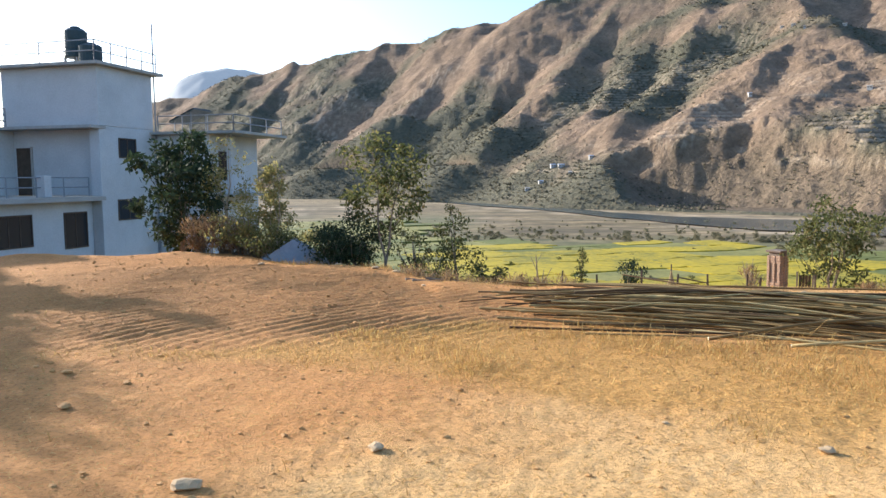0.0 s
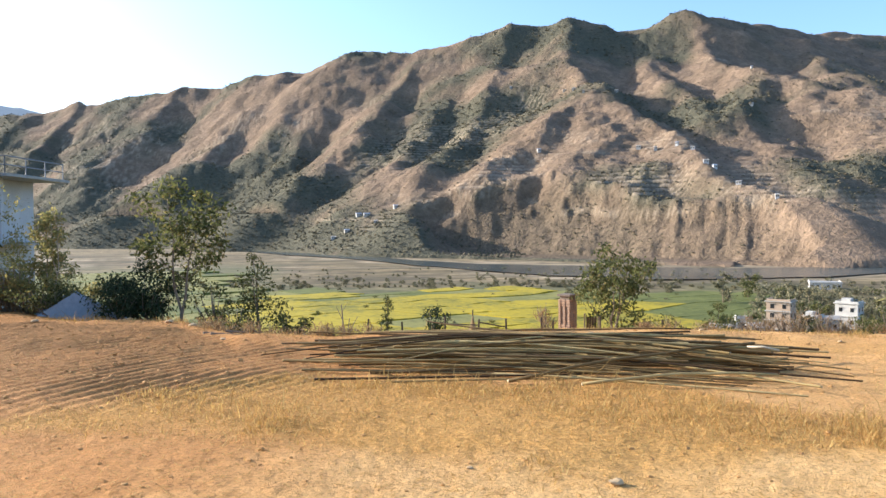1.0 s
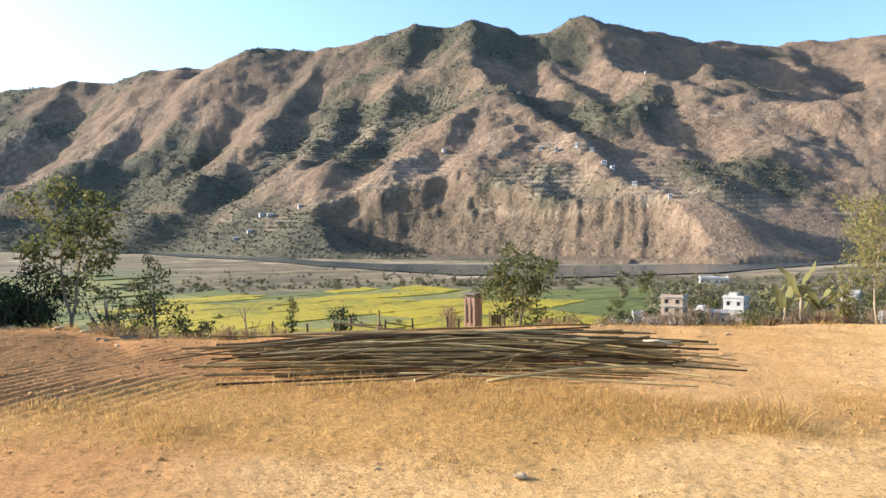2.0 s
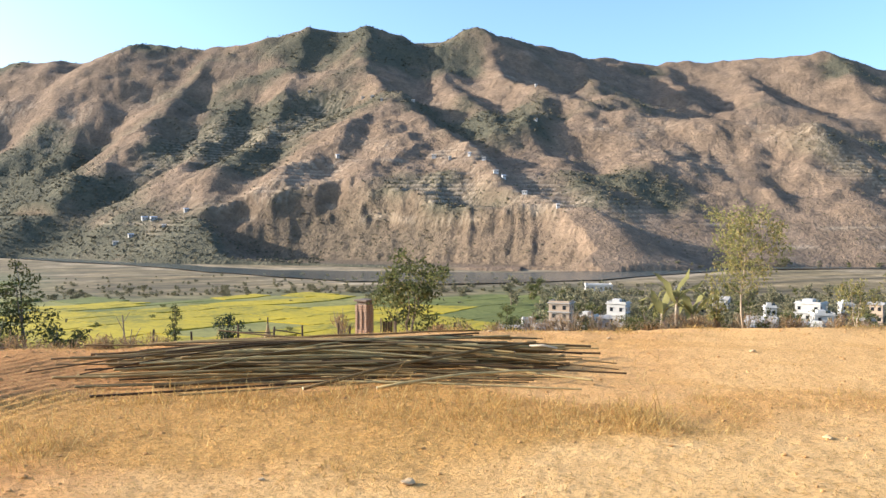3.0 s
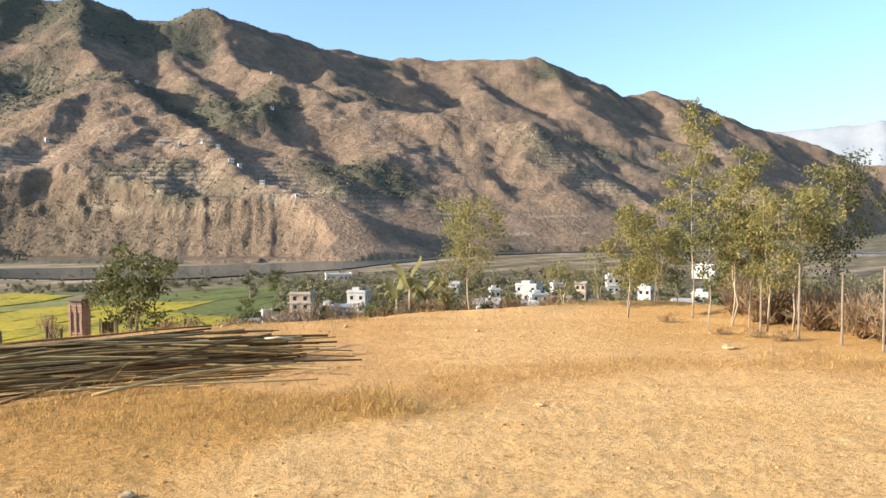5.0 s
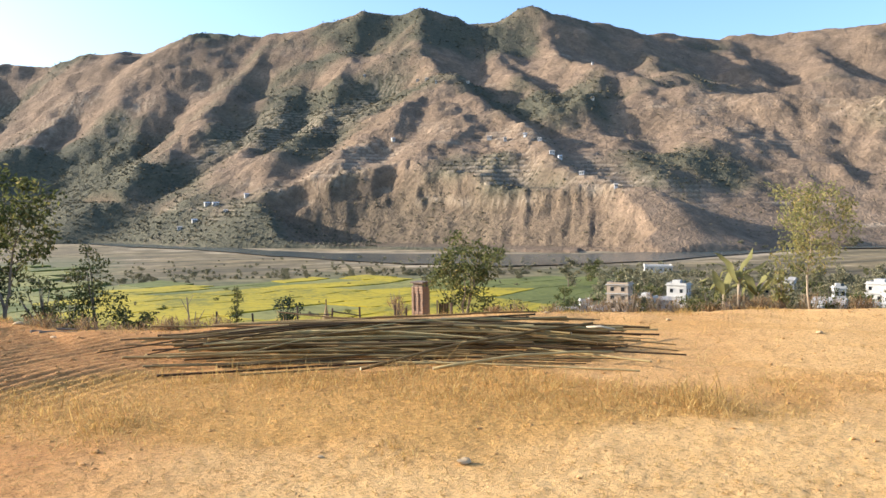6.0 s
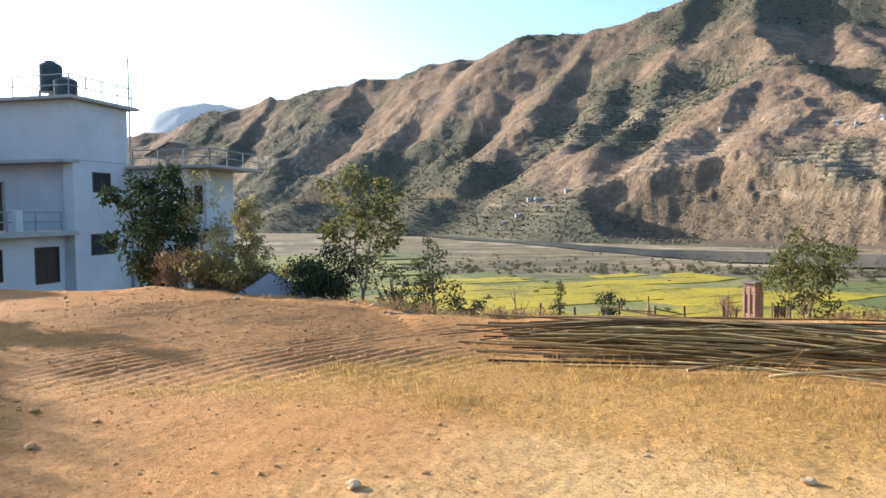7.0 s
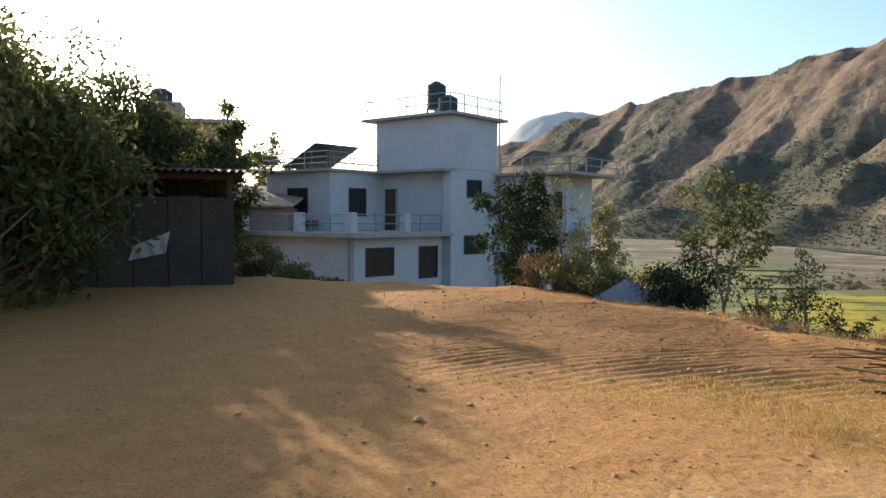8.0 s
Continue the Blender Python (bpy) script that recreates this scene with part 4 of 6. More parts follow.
def white_house():
    c = polar(-24.4, 34.0)
    top = empty("house", pose(c.x, c.y, -2.2, 0, 0, -14.45), "white two-storey flat-roofed house with a stair tower", "house")
    g = 2.2
    slab, roof, tower = g + 1.0, g + 3.9, g + 6.45
    part("wall", box(-12.5, -0.5, -5.6, 6.0, 0, slab - 0.16, 0.02), M_WHITE, top, "white ground-floor walls")
    part("terrace_slab", box(-12.9, 0.2, -6.25, -0.004, slab - 0.16, slab), M_SLAB, top, "projecting concrete terrace slab")
    part("terrace_floor", box(-12.8, 0.1, -6.15, -0.02, slab + 0.004, slab + 0.02), M_TERRACE, top, "dusty sunlit terrace floor")
    part("wall", box(-9.3, -4.6, -3.15, 5.0, slab + 0.02, roof - 0.12, 0.02), M_WHITE, top, "white upper room")
    part("wall", box(-4.597, -0.003, 0.35, 5.0, slab + 0.02, roof - 0.12, 0.02), M_WHITE, top, "white recessed upper wall")
    part("roof_slab", box(-9.6, -4.4, -3.45, 5.3, roof - 0.12, roof), M_SLAB, top, "concrete roof slab")
    part("roof_slab", box(-4.39, 0.05, -0.55, 0.36, roof - 0.12, roof), M_SLAB, top, "concrete canopy over the door")
    part("wall", box(-4.74, 0, 0.0, 3.6, roof + 0.003, tower - 0.12, 0.02), M_WHITE, top, "white stair tower")
    part("wall", box(-0.49, 0, 0.0, 3.6, 0, roof - 0.003, 0.02), M_WHITE, top, "white side wall below the tower")
    part("roof_slab", box(-5.4, 0.35, -0.4, 4.0, tower - 0.12, tower), M_SLAB, top, "concrete tower roof")
    part("wall", box(-0.4, 2.8, 3.65, 8.0, 0, roof - 0.2, 0.02), M_WHITE, top, "white rear wing")
    part("roof_slab", box(-0.3, 4.3, 3.3, 8.3, roof - 0.2, roof - 0.08), M_SLAB, top, "rear wing roof slab")
    part("balcony_slab", box(2.8, 4.2, 4.2, 7.5, slab - 0.1, slab + 0.02), M_SLAB, top, "small concrete balcony")
    part("column", box(3.2, 3.4, 4.4, 4.6, slab + 0.02, roof - 0.2), M_WHITE, top)
    window(top, "y", -7.6, -6.2, slab + 0.85, slab + 2.0, -3.15)
    window(top, "x", -1.95, -0.9, slab + 0.75, slab + 2.0, -4.6)
    window(top, "x", 1.2, 2.25, slab + 1.65, slab + 2.4, 0.0)
    window(top, "x", 1.0, 2.4, slab - 1.0, slab - 0.2, 0.0)
    window(top, "x", -4.9, -3.3, slab - 1.75, slab - 0.65, -0.5, 2)
    window(top, "x", -1.6, -0.4, slab - 2.0, slab - 0.65, -0.5)
    window(top, "x", 4.4, 5.2, slab + 0.7, slab + 1.9, 2.8)
    window(top, "y", 0.5, 1.4, slab + 0.7, slab + 1.9, 3.65)
    window(top, "y", -9.4, -8.4, slab - 1.7, slab - 0.7, -5.6)
    door = part("door", box(-4.45, -3.7, 0.32, 0.37, slab + 0.02, slab + 2.05), M_WOODDARK, top, "dark open doorway")
    part("frame", box(-3.7, -3.62, 0.28, 0.37, slab + 0.02, slab + 2.1), M_SLAB, door)
    # terrace parapet: pillars and pipes
    for px, py in ((-0.45, -5.8), (-3.6, -5.8), (-7.5, -5.8), (-11.5, -5.8), (-0.45, -2.6)):
        part("pillar", box(px - 0.18, px + 0.18, py - 0.18, py + 0.18, slab + 0.02, slab + 0.85, 0.02), M_WHITE, top, "square white parapet pillar")
    railing(top, (-12.6, -5.8), (-0.45, -5.8), slab + 0.02)
    railing(top, (-0.45, -5.8), (-0.45, -0.2), slab + 0.02)
    railing(top, (-9.4, -3.3), (-4.6, -3.3), roof, 0.8, 3)
    railing(top, (-4.6, -3.3), (-4.6, 0.0), roof, 0.8, 3)
    railing(top, (-9.4, -3.3), (-9.4, 5.0), roof, 0.8, 3)
    railing(top, (-5.2, -0.2), (0.1, -0.2), tower, 0.85, 2, 2.4)
    railing(top, (0.1, -0.2), (0.1, 3.8), tower, 0.85, 2, 1.0)
    railing(top, (0.3, 3.5), (4.1, 3.5), roof - 0.08, 0.7, 2)
    railing(top, (4.1, 3.5), (4.1, 8.1), roof - 0.08, 0.7, 2)
    part("mast", rod((0.1, 3.62, 0.0), (0.1, 3.62, tower + 2.2), 0.045, 0.03), M_STEEL, top, "thin steel mast")
    part("downpipe", rod((-0.62, -5.75, 0), (-0.62, -5.75, slab - 0.16), 0.04), M_STEEL, top, "white drainpipe")
    part("cable", rod((-5.2, 0.2, tower + 0.9), (-24.0, -6.0, tower - 0.6), 0.012, sides=5), M_TANK, top, "thin slack cable")
    # terrace bench
    part("bench", box(-6.0, -5.1, -3.75, -3.4, slab + 0.25, slab + 0.5, 0.03), M_WOODDARK, top, "dark bench by the wall")
    # water tanks
    for x, y, r, h, lift in ((-2.0, 1.3, 0.47, 1.3, 0.42), (-1.12, 1.1, 0.47, 0.95, 0.02)):
        tank = empty("water_tank", top.matrix_world @ pose(x, y, tower + lift), "black plastic water tank on the tower roof", "water tank", "roof water tanks")
        part("body", lathe([(r * 0.96, 0), (r, 0.05), (r, 0.25 * h), (r * 0.97, 0.27 * h), (r, 0.3 * h), (r, 0.55 * h), (r * 0.97, 0.57 * h), (r, 0.6 * h), (r, 0.85 * h), (r * 0.7, 0.94 * h)]), M_TANK, tank)
        part("lid", lathe([(r * 0.45, 0.94 * h), (r * 0.45, 1.0 * h), (r * 0.2, 1.03 * h)]), M_TANK, tank)
        if lift > 0.1:
            for a, b in ((-0.3, -0.3), (0.3, -0.3), (-0.3, 0.3), (0.3, 0.3)):
                part("stand_leg", box(a - 0.04, a + 0.04, b - 0.04, b + 0.04, -lift, -0.002), M_SLAB, tank)
    # solar panels on tilted racks
    for x, y, w in ((-7.9, -1.5, 2.6), (-7.9, -0.06, 2.6), (1.0, 5.0, 1.4)):
        zz = roof if x < 0 else roof - 0.08
        rack = empty("solar_panel", top.matrix_world @ pose(x, y, zz), "dark solar panel tilted on a steel rack on the roof", "solar panel", "roof solar panels")
        m = Matrix.Translation((0, 0, 0.8)) @ Euler((0, radians(-24), 0)).to_matrix().to_4x4()
        for name, bm, mat in (("panel", box(-w / 2, w / 2, -0.7, 0.7, 0, 0.05), M_PANE), ("frame", box(-w / 2 - 0.03, w / 2 + 0.03, -0.73, 0.73, -0.04, -0.003), M_TANK)):
            bmesh.ops.transform(bm, matrix=m, verts=bm.verts)
            part(name, bm, mat, rack)
        for a, b in ((-0.8, 0.45), (0.8, 1.08)):
            for yy in (-0.6, 0.6):
                part("leg", rod((a * w / 2.6, yy, 0), (a * w / 2.6, yy, 0.8 + (a * w / 2.6) * 0.445 - 0.05), 0.025, sides=6), M_STEEL, rack)
    # low outbuilding wall seen past the terrace
    c = polar(-40.2, 38.0)
    hut = empty("outbuilding", pose(c.x, c.y, -1.2, 0, 0, 20), "low outbuilding with a pinkish tin roof", "outbuilding")
    part("wall", box(-3, 3, -2, 2, 0, 3.3, 0.02), M_CREAM, hut)
    bm = bmesh.new()
    vs = [bm.verts.new(p) for p in ((-3.4, -2.5, 3.3), (3.4, -2.5, 3.3), (3.4, 2.5, 4.4), (-3.4, 2.5, 4.4), (-3.4, -2.5, 3.38), (3.4, -2.5, 3.38), (3.4, 2.5, 4.48), (-3.4, 2.5, 4.48))]
    for f in ((3, 2, 1, 0), (4, 5, 6, 7), (0, 1, 5, 4), (1, 2, 6, 5), (2, 3, 7, 6), (3, 0, 4, 7)):
        bm.faces.new([vs[i] for i in f])
    part("roof", bm, M_CREAM, hut, "pale pink sheet roof")


white_house()


# ---------------------------------------------------------------- the dark shed, the house and trees behind it
def corrugated(w, d, z0, z1, pitch=0.18, depth=0.035, thick=0.012):
    bm = bmesh.new()
    n = int(w / (pitch / 4))
    rows = []
    for y, z in ((0, z0), (d, z1)):
        for t in (0, thick):
            rows.append([bm.verts.new((-w / 2 + w * k / n, y, z + t + depth * math.sin(2 * math.pi * (w * k / n) / pitch))) for k in range(n + 1)])
    for k in range(n):
        for a, b in ((0, 2), (3, 1), (2, 3), (1, 0)):
            bm.faces.new((rows[a][k], rows[b][k], rows[b][k + 1], rows[a][k + 1]))
    return bm


def open_shed():
    c = polar(-40.7, 18.6)
    shed = empty("shed", pose(c.x, c.y, gz(c.x, c.y) - 0.1, 0, 0, 47), "dark open-fronted shed with a tin roof in shade", "shed")
    w = 9.0
    for k in range(12):
        a = -w + w * k / 12
        part("plank", box(a + 0.01, a + w / 12 - 0.01, 0.0 + 0.01 * (k % 3), 0.06 + 0.01 * (k % 3), 0, 2.2 - 0.03 * (k % 2)), M_MUD, shed)
    part("side_wall", box(-0.08, 0.0, 0.1, 1.8, 0, 2.2), M_MUD, shed)
    part("back_wall", box(-w, 0.0, 1.8, 1.9, 0, 2.7), M_MUD, shed)
    for k in range(6):
        a = -w + 0.1 + (w - 0.2) * k / 5
        part("post", box(a - 0.06, a + 0.06, 0.09, 0.21, 0, 2.6), M_WOODDARK, shed)
    part("beam", box(-w - 0.1, 0.2, 0.08, 0.22, 2.6, 2.74), M_WOODDARK, shed)
    bm = corrugated(w + 1.2, 2.9, 2.74, 2.95)
    bmesh.ops.translate(bm, verts=bm.verts, vec=(-w / 2 + 0.25, -0.7, 0.02))
    part("roof", bm, M_RUST, shed, "rusty corrugated tin roof")
    # cloth over the planks
    bm = bmesh.new()
    bmesh.ops.create_grid(bm, x_segments=10, y_segments=6, size=0.5)
    for v in bm.verts:
        x, y = v.co.x, v.co.y
        v.co = (-1.9 + x * 0.8 + 0.1 * y, -0.05 - 0.035 * math.sin(17 * x + 5 * y), 1.0 + y * 0.42 * (1 + 0.4 * x) + 0.25 * x)
    part("cloth", bm, M_SLAB, shed, "faded grey cloth hung on the planks")
    # brick house behind
    c = polar(-46.5, 33.0)
    hs = empty("house", pose(c.x, c.y, -0.8, 0, 0, 38), "old two-storey house half hidden behind trees", "house")
    part("wall", box(-4.5, 3.2, 0, 6, 0, 6.3, 0.03), M_CREAM, hs)
    part("roof_slab", box(-4.9, 3.6, -0.4, 6.4, 6.3, 6.45), M_SLAB, hs)
    part("floor_band", box(-4.55, 3.25, -0.05, 0.0, 3.0, 3.15), M_SLAB, hs)
    part("stair_hood", box(-0.6, 1.2, 1.0, 3.0, 6.45, 7.3, 0.02), M_CREAM, hs)
    for k in range(4):
        for z in (0.9, 4.0):
            window(hs, "y", -3.8 + 1.75 * k, -2.9 + 1.75 * k, z, z + 1.3, 0.0)
    tank = empty("water_tank", hs.matrix_world @ pose(0.3, 2.0, 7.3), "dark water tank on the old house", "water tank", "roof water tanks")
    part("body", lathe([(0.45, 0), (0.47, 0.05), (0.47, 0.5), (0.3, 0.62)]), M_TANK, tank)
    part("lid", lathe([(0.2, 0.62), (0.2, 0.68)]), M_TANK, tank)
    # trees behind and beside the shed
    near = [(-44.4, 21.2, 4.3, 1.2, 401), (-41.5, 21.6, 5.0, 0.72, 402), (-49.8, 20.9, 5.2, 1.6, 418), (-47.6, 21.0, 4.7, 1.4, 419), (-57.5, 22.0, 6.4, 2.2, 407), (-61.0, 20.0, 6.6, 2.4, 409), (-66.0, 16.5, 6.0, 2.2, 410), (-72.0, 13.5, 5.0, 1.8, 412), (-53.0, 16.2, 4.0, 1.1, 413), (-53.5, 15.6, 4.2, 1.4, 414), (-56.0, 15.0, 4.6, 1.7, 415), (-60.0, 14.0, 4.7, 1.8, 416), (-65.0, 12.6, 4.4, 1.7, 417)]
    far = [(-38.2, 43.0, 7.5, 1.1, 403), (-41.0, 42.0, 8.6, 1.5, 420), (-49.5, 24.0, 5.7, 1.8, 404), (-52.0, 23.0, 5.9, 2.0, 405), (-54.5, 23.0, 6.2, 2.1, 406), (-47.6, 24.5, 4.9, 1.5, 408)]
    for k, (az, r, h, s, seed) in enumerate(near + far):
        x, y = at_az(az, r)
        tree("shade_tree", "tall dark shade tree against the sun behind the shed" if r > 20 else "dark leafy tree shading the yard", x, y, h, s, 0.28 if r > 17 else 0.08, 0.11, M_LEAF_MID, M_BARK, 5200, 0.2, seed, stems=3, limbs=21, z=-0.9 if r > 22 else None, group="dark shade trees", clump=0.5)
    for k, (az, r, h, s) in enumerate([(-37.5, 23.5, 0.9, 0.9), (-35.0, 24.0, 0.8, 0.9), (-39.2, 22.0, 1.0, 0.8), (-33.5, 23.0, 0.7, 0.7), (-36.2, 22.6, 0.6, 0.8), (-27.5, 24.0, 0.6, 0.5)]):
        x, y = at_az(az, r)
        bush("bush", "dull green undergrowth below the white house", x, y, h + 0.4, s, M_LEAF_MID, 2400, 0.12, 420 + k, group="undergrowth by the house", twigs=14, z=gz(x, y) - 0.1)


open_shed()


def tin_hut():
    c = polar(-11.4, 16.2)
    hut = empty("tin_hut", pose(c.x, c.y, gz(c.x, c.y) - 0.05, 0, 0, 12), "small hut with a blue-grey tin roof below the edge", "hut")
    h = 0.42
    part("wall", box(-0.75, 0.75, -0.6, 0.6, 0, h, 0.01), M_MUD, hut)
    for s in (-1, 1):
        bm = bmesh.new()
        n = 24
        lo = [bm.verts.new((s * 0.95, -0.61 + 1.41 * k / n, h - 0.05 + 0.012 * (k % 2))) for k in range(n + 1)]
        hi = [bm.verts.new((s * -0.01, -0.61 + 1.41 * k / n, h + 0.52 + 0.012 * (k % 2))) for k in range(n + 1)]
        for k in range(n):
            bm.faces.new((lo[k], lo[k + 1], hi[k + 1], hi[k]) if s > 0 else (hi[k], hi[k + 1], lo[k + 1], lo[k]))
        bmesh.ops.solidify(bm, geom=bm.faces[:], thickness=0.01)
        part("roof", bm, M_TIN, hut, "blue-grey ribbed tin roof slope")
    bm = bmesh.new()
    v = [bm.verts.new(p) for p in ((-1.0, -0.66, h - 0.06), (1.0, -0.66, h - 0.06), (0, -0.66, h + 0.57), (-1.0, -0.63, h - 0.06), (1.0, -0.63, h - 0.06), (0, -0.63, h + 0.57))]
    for f in ((0, 1, 2), (5, 4, 3), (0, 3, 4, 1), (1, 4, 5, 2), (2, 5, 3, 0)):
        bm.faces.new([v[i] for i in f])
    part("gable", bm, M_TIN, hut, "tin gable end")


tin_hut()


# ---------------------------------------------------------------- the pile of canes
def cane_pile():
    rng = np.random.default_rng(7)
    heading = Vector((0.905, -0.425, 0)).normalized()
    across = Vector((0.425, 0.905, 0)).normalized()
    centre = Vector((3.5, 8.05, 0))
    for k in range(126):
        length = rng.uniform(3.0, 5.4)
        off = float(rng.uniform(-0.98, 1.15)) if k % 3 else float(rng.normal(0.35, 0.35))
        layer = rng.uniform(0, 1) * max(0.0, 1 - ((off - 0.35) / 1.1) ** 2)
        slide = float(np.clip(rng.normal(-0.15, 0.52), -1.25, 0.5))
        turn = rng.normal(0, 0.11) if k % 3 else rng.normal(0.05, 0.26)
        if k % 9 == 0:
            layer = 0.95 * max(0.0, 1 - ((off - 0.35) / 1.1) ** 2)
        d = (heading + across * turn).normalized()
        mid = centre + across * off + heading * slide
        a, b = mid - d * length / 2, mid + d * length / 2
        r0 = rng.uniform(0.0095, 0.0165)
        lift = 0.015 + 0.27 * layer
        za, zb = gz(a.x, a.y) + lift * rng.uniform(0.3, 1.0), gz(b.x, b.y) + lift * rng.uniform(0.4, 1.0)
        zm = gz(mid.x, mid.y) + lift + 0.03
        pts, rad = [], []
        n = 9
        for i in range(n):
            t = i / (n - 1)
            p = a.lerp(b, t)
            z = (za * (1 - t) + zb * t) * (1 - math.sin(math.pi * t)) + zm * math.sin(math.pi * t)
            side = across * ((0.02 + 0.03 * (k % 5)) * math.sin(3.1 * t + k) * (1 if k % 2 else -1))
            pts.append(Vector((p.x, p.y, z)) + side)
            rad.append(r0 * (1 - 0.45 * t))
        # swollen joints along the cane
        fine, frad = [], []
        for i in range(n - 1):
            fine += [pts[i], pts[i].lerp(pts[i + 1], 0.04), pts[i].lerp(pts[i + 1], 0.96)]
            frad += [rad[i] * 1.18, rad[i], rad[i + 1] * 1.02]
        fine.append(pts[-1])
        frad.append(rad[-1])
        flip = k % 3 == 0
        v, f = tube(fine if not flip else fine[::-1], frad, 7)
        idx = [0] * (len(f) - 2) + [1, 1]
        me = mesh_of("cane", v, f, [M_BAMBOO, M_CUT], True, idx)
        tagged(new("bamboo_cane", me), "long weathered bamboo cane lying in a pile", "bamboo cane", "pile of bamboo canes")
    # long canes thrown slantwise over the pile
    for a, b, r0 in ((polar(19.7, 7.7, 0.04), polar(37.2, 9.1, 0.27), 0.017), (polar(25.2, 7.6, 0.04), polar(39.0, 8.25, 0.1), 0.016), (polar(6.0, 10.3, 0.03), polar(19.0, 9.4, 0.22), 0.014), (polar(17.0, 10.6, 0.05), polar(33.0, 10.2, 0.26), 0.014)):
        pts = []
        for i in range(9):
            p = a.lerp(b, i / 8)
            pts.append(Vector((p.x, p.y, gz(p.x, p.y) + p.z + 0.05 * math.sin(math.pi * i / 8))))
        v, f = tube(pts, [r0 * (1.1 - 0.04 * i) for i in range(9)], 7)
        tagged(new("bamboo_cane", mesh_of("cane", v, f, [M_BAMBOO, M_CUT], True, [0] * (len(f) - 2) + [1, 1])), "long bamboo cane thrown slantwise over the pile", "bamboo cane", "pile of bamboo canes")
    # two short pale offcuts
    for x, y, dx, dy in ((4.75, 7.55, 0.22, -0.06), (5.5, 7.1, 0.13, -0.1)):
        z = gz(x, y) + 0.24
        v, f = tube([Vector((x - dx, y - dy, z)), Vector((x, y, z + 0.01)), Vector((x + dx, y + dy, z - 0.02))], [0.014, 0.014, 0.012], 8)
        tagged(new("bamboo_offcut", mesh_of("offcut", v, f, M_CUT, True)), "short pale split offcut on the cane pile", "bamboo cane", "pale offcuts")


cane_pile()


# ---------------------------------------------------------------- brick ruin, fence, stones
def brick_ruin():
    """A little square brick outbuilding with slit openings between pilasters and a projecting coping."""
    c = polar(24.15, 14.4)
    z = gz(c.x, c.y) - 0.05
    ruin = empty("brick_ruin", pose(c.x, c.y, z, 0, 0, -58), "narrow old brick pier with dark slits and a coping", "brick ruin")
    top = 1.6 - 14.4 * math.tan(radians(5.05)) - z
    w = 0.25
    part("core", box(-w / 2 + 0.02, w / 2 - 0.02, -w / 2 + 0.02, w / 2 - 0.02, 0, top - 0.04), M_MORTAR, ruin)
    bh, gap = 0.040, 0.007
    corner = link(box(-0.024, 0.024, -0.024, 0.024, -bh / 2, bh / 2, 0.003), "brick", M_BRICK)
    filler = link(box(-0.036, 0.036, -0.018, 0.018, -bh / 2, bh / 2, 0.003), "brick", M_BRICK)
    rng = np.random.default_rng(3)
    rows = int((top - 0.05) / (bh + gap))
    for k in range(rows):
        zz = (k + 0.5) * (bh + gap)
        rise = k / rows
        slit = 0.18 < rise < 0.48 or 0.58 < rise < 0.86
        places = [(sx * (w / 2 - 0.022), sy * (w / 2 - 0.022), corner) for sx in (-1, 1) for sy in (-1, 1)] + [(0.0, -w / 2 + 0.022, corner)]
        if not slit:
            places += [(-0.06, -w / 2 + 0.025, filler), (0.06, -w / 2 + 0.025, filler)]
        for x, y, mesh in places:
            ob = new("brick", mesh)
            ob.parent = ruin
            ob.matrix_local = pose(x + rng.normal(0, 0.002), y + rng.normal(0, 0.002), zz, 0, 0, rng.normal(0, 1.5))
        for y in (-0.045, 0.04):
            ob = new("brick", filler)
            ob.parent = ruin
            ob.matrix_local = pose(w / 2 - 0.022, y + 0.01 * (k % 2), zz, 0, 0, 90 + rng.normal(0, 1.5))
    part("coping", box(-w / 2 - 0.022, w / 2 + 0.022, -w / 2 - 0.022, w / 2 + 0.022, top - 0.037, top, 0.006), M_MORTAR, ruin, "dusty projecting coping")
    c = polar(25.9, 14.3)
    zs = gz(c.x, c.y) - 0.05
    h = 1.6 - 14.3 * math.tan(radians(6.5)) - zs
    gate = empty("plank_gate", pose(c.x, c.y, zs, 0, 0, -30), "small dark plank gate between pale posts", "gate")
    for x in (-0.12, 0.12):
        part("post", rod((x, 0, 0), (x * 1.04, 0, h), 0.017, 0.014, 7), M_PALEBARK, gate)
    for k in range(4):
        part("plank", box(-0.094 + 0.048 * k, -0.05 + 0.048 * k, -0.01, 0.01, 0.03, h - 0.06 + 0.012 * (k % 2), 0.003), M_WOODDARK, gate)
    part("rail", box(-0.11, 0.11, -0.024, -0.0105, h * 0.62, h * 0.62 + 0.03), M_WOODDARK, gate)


brick_ruin()


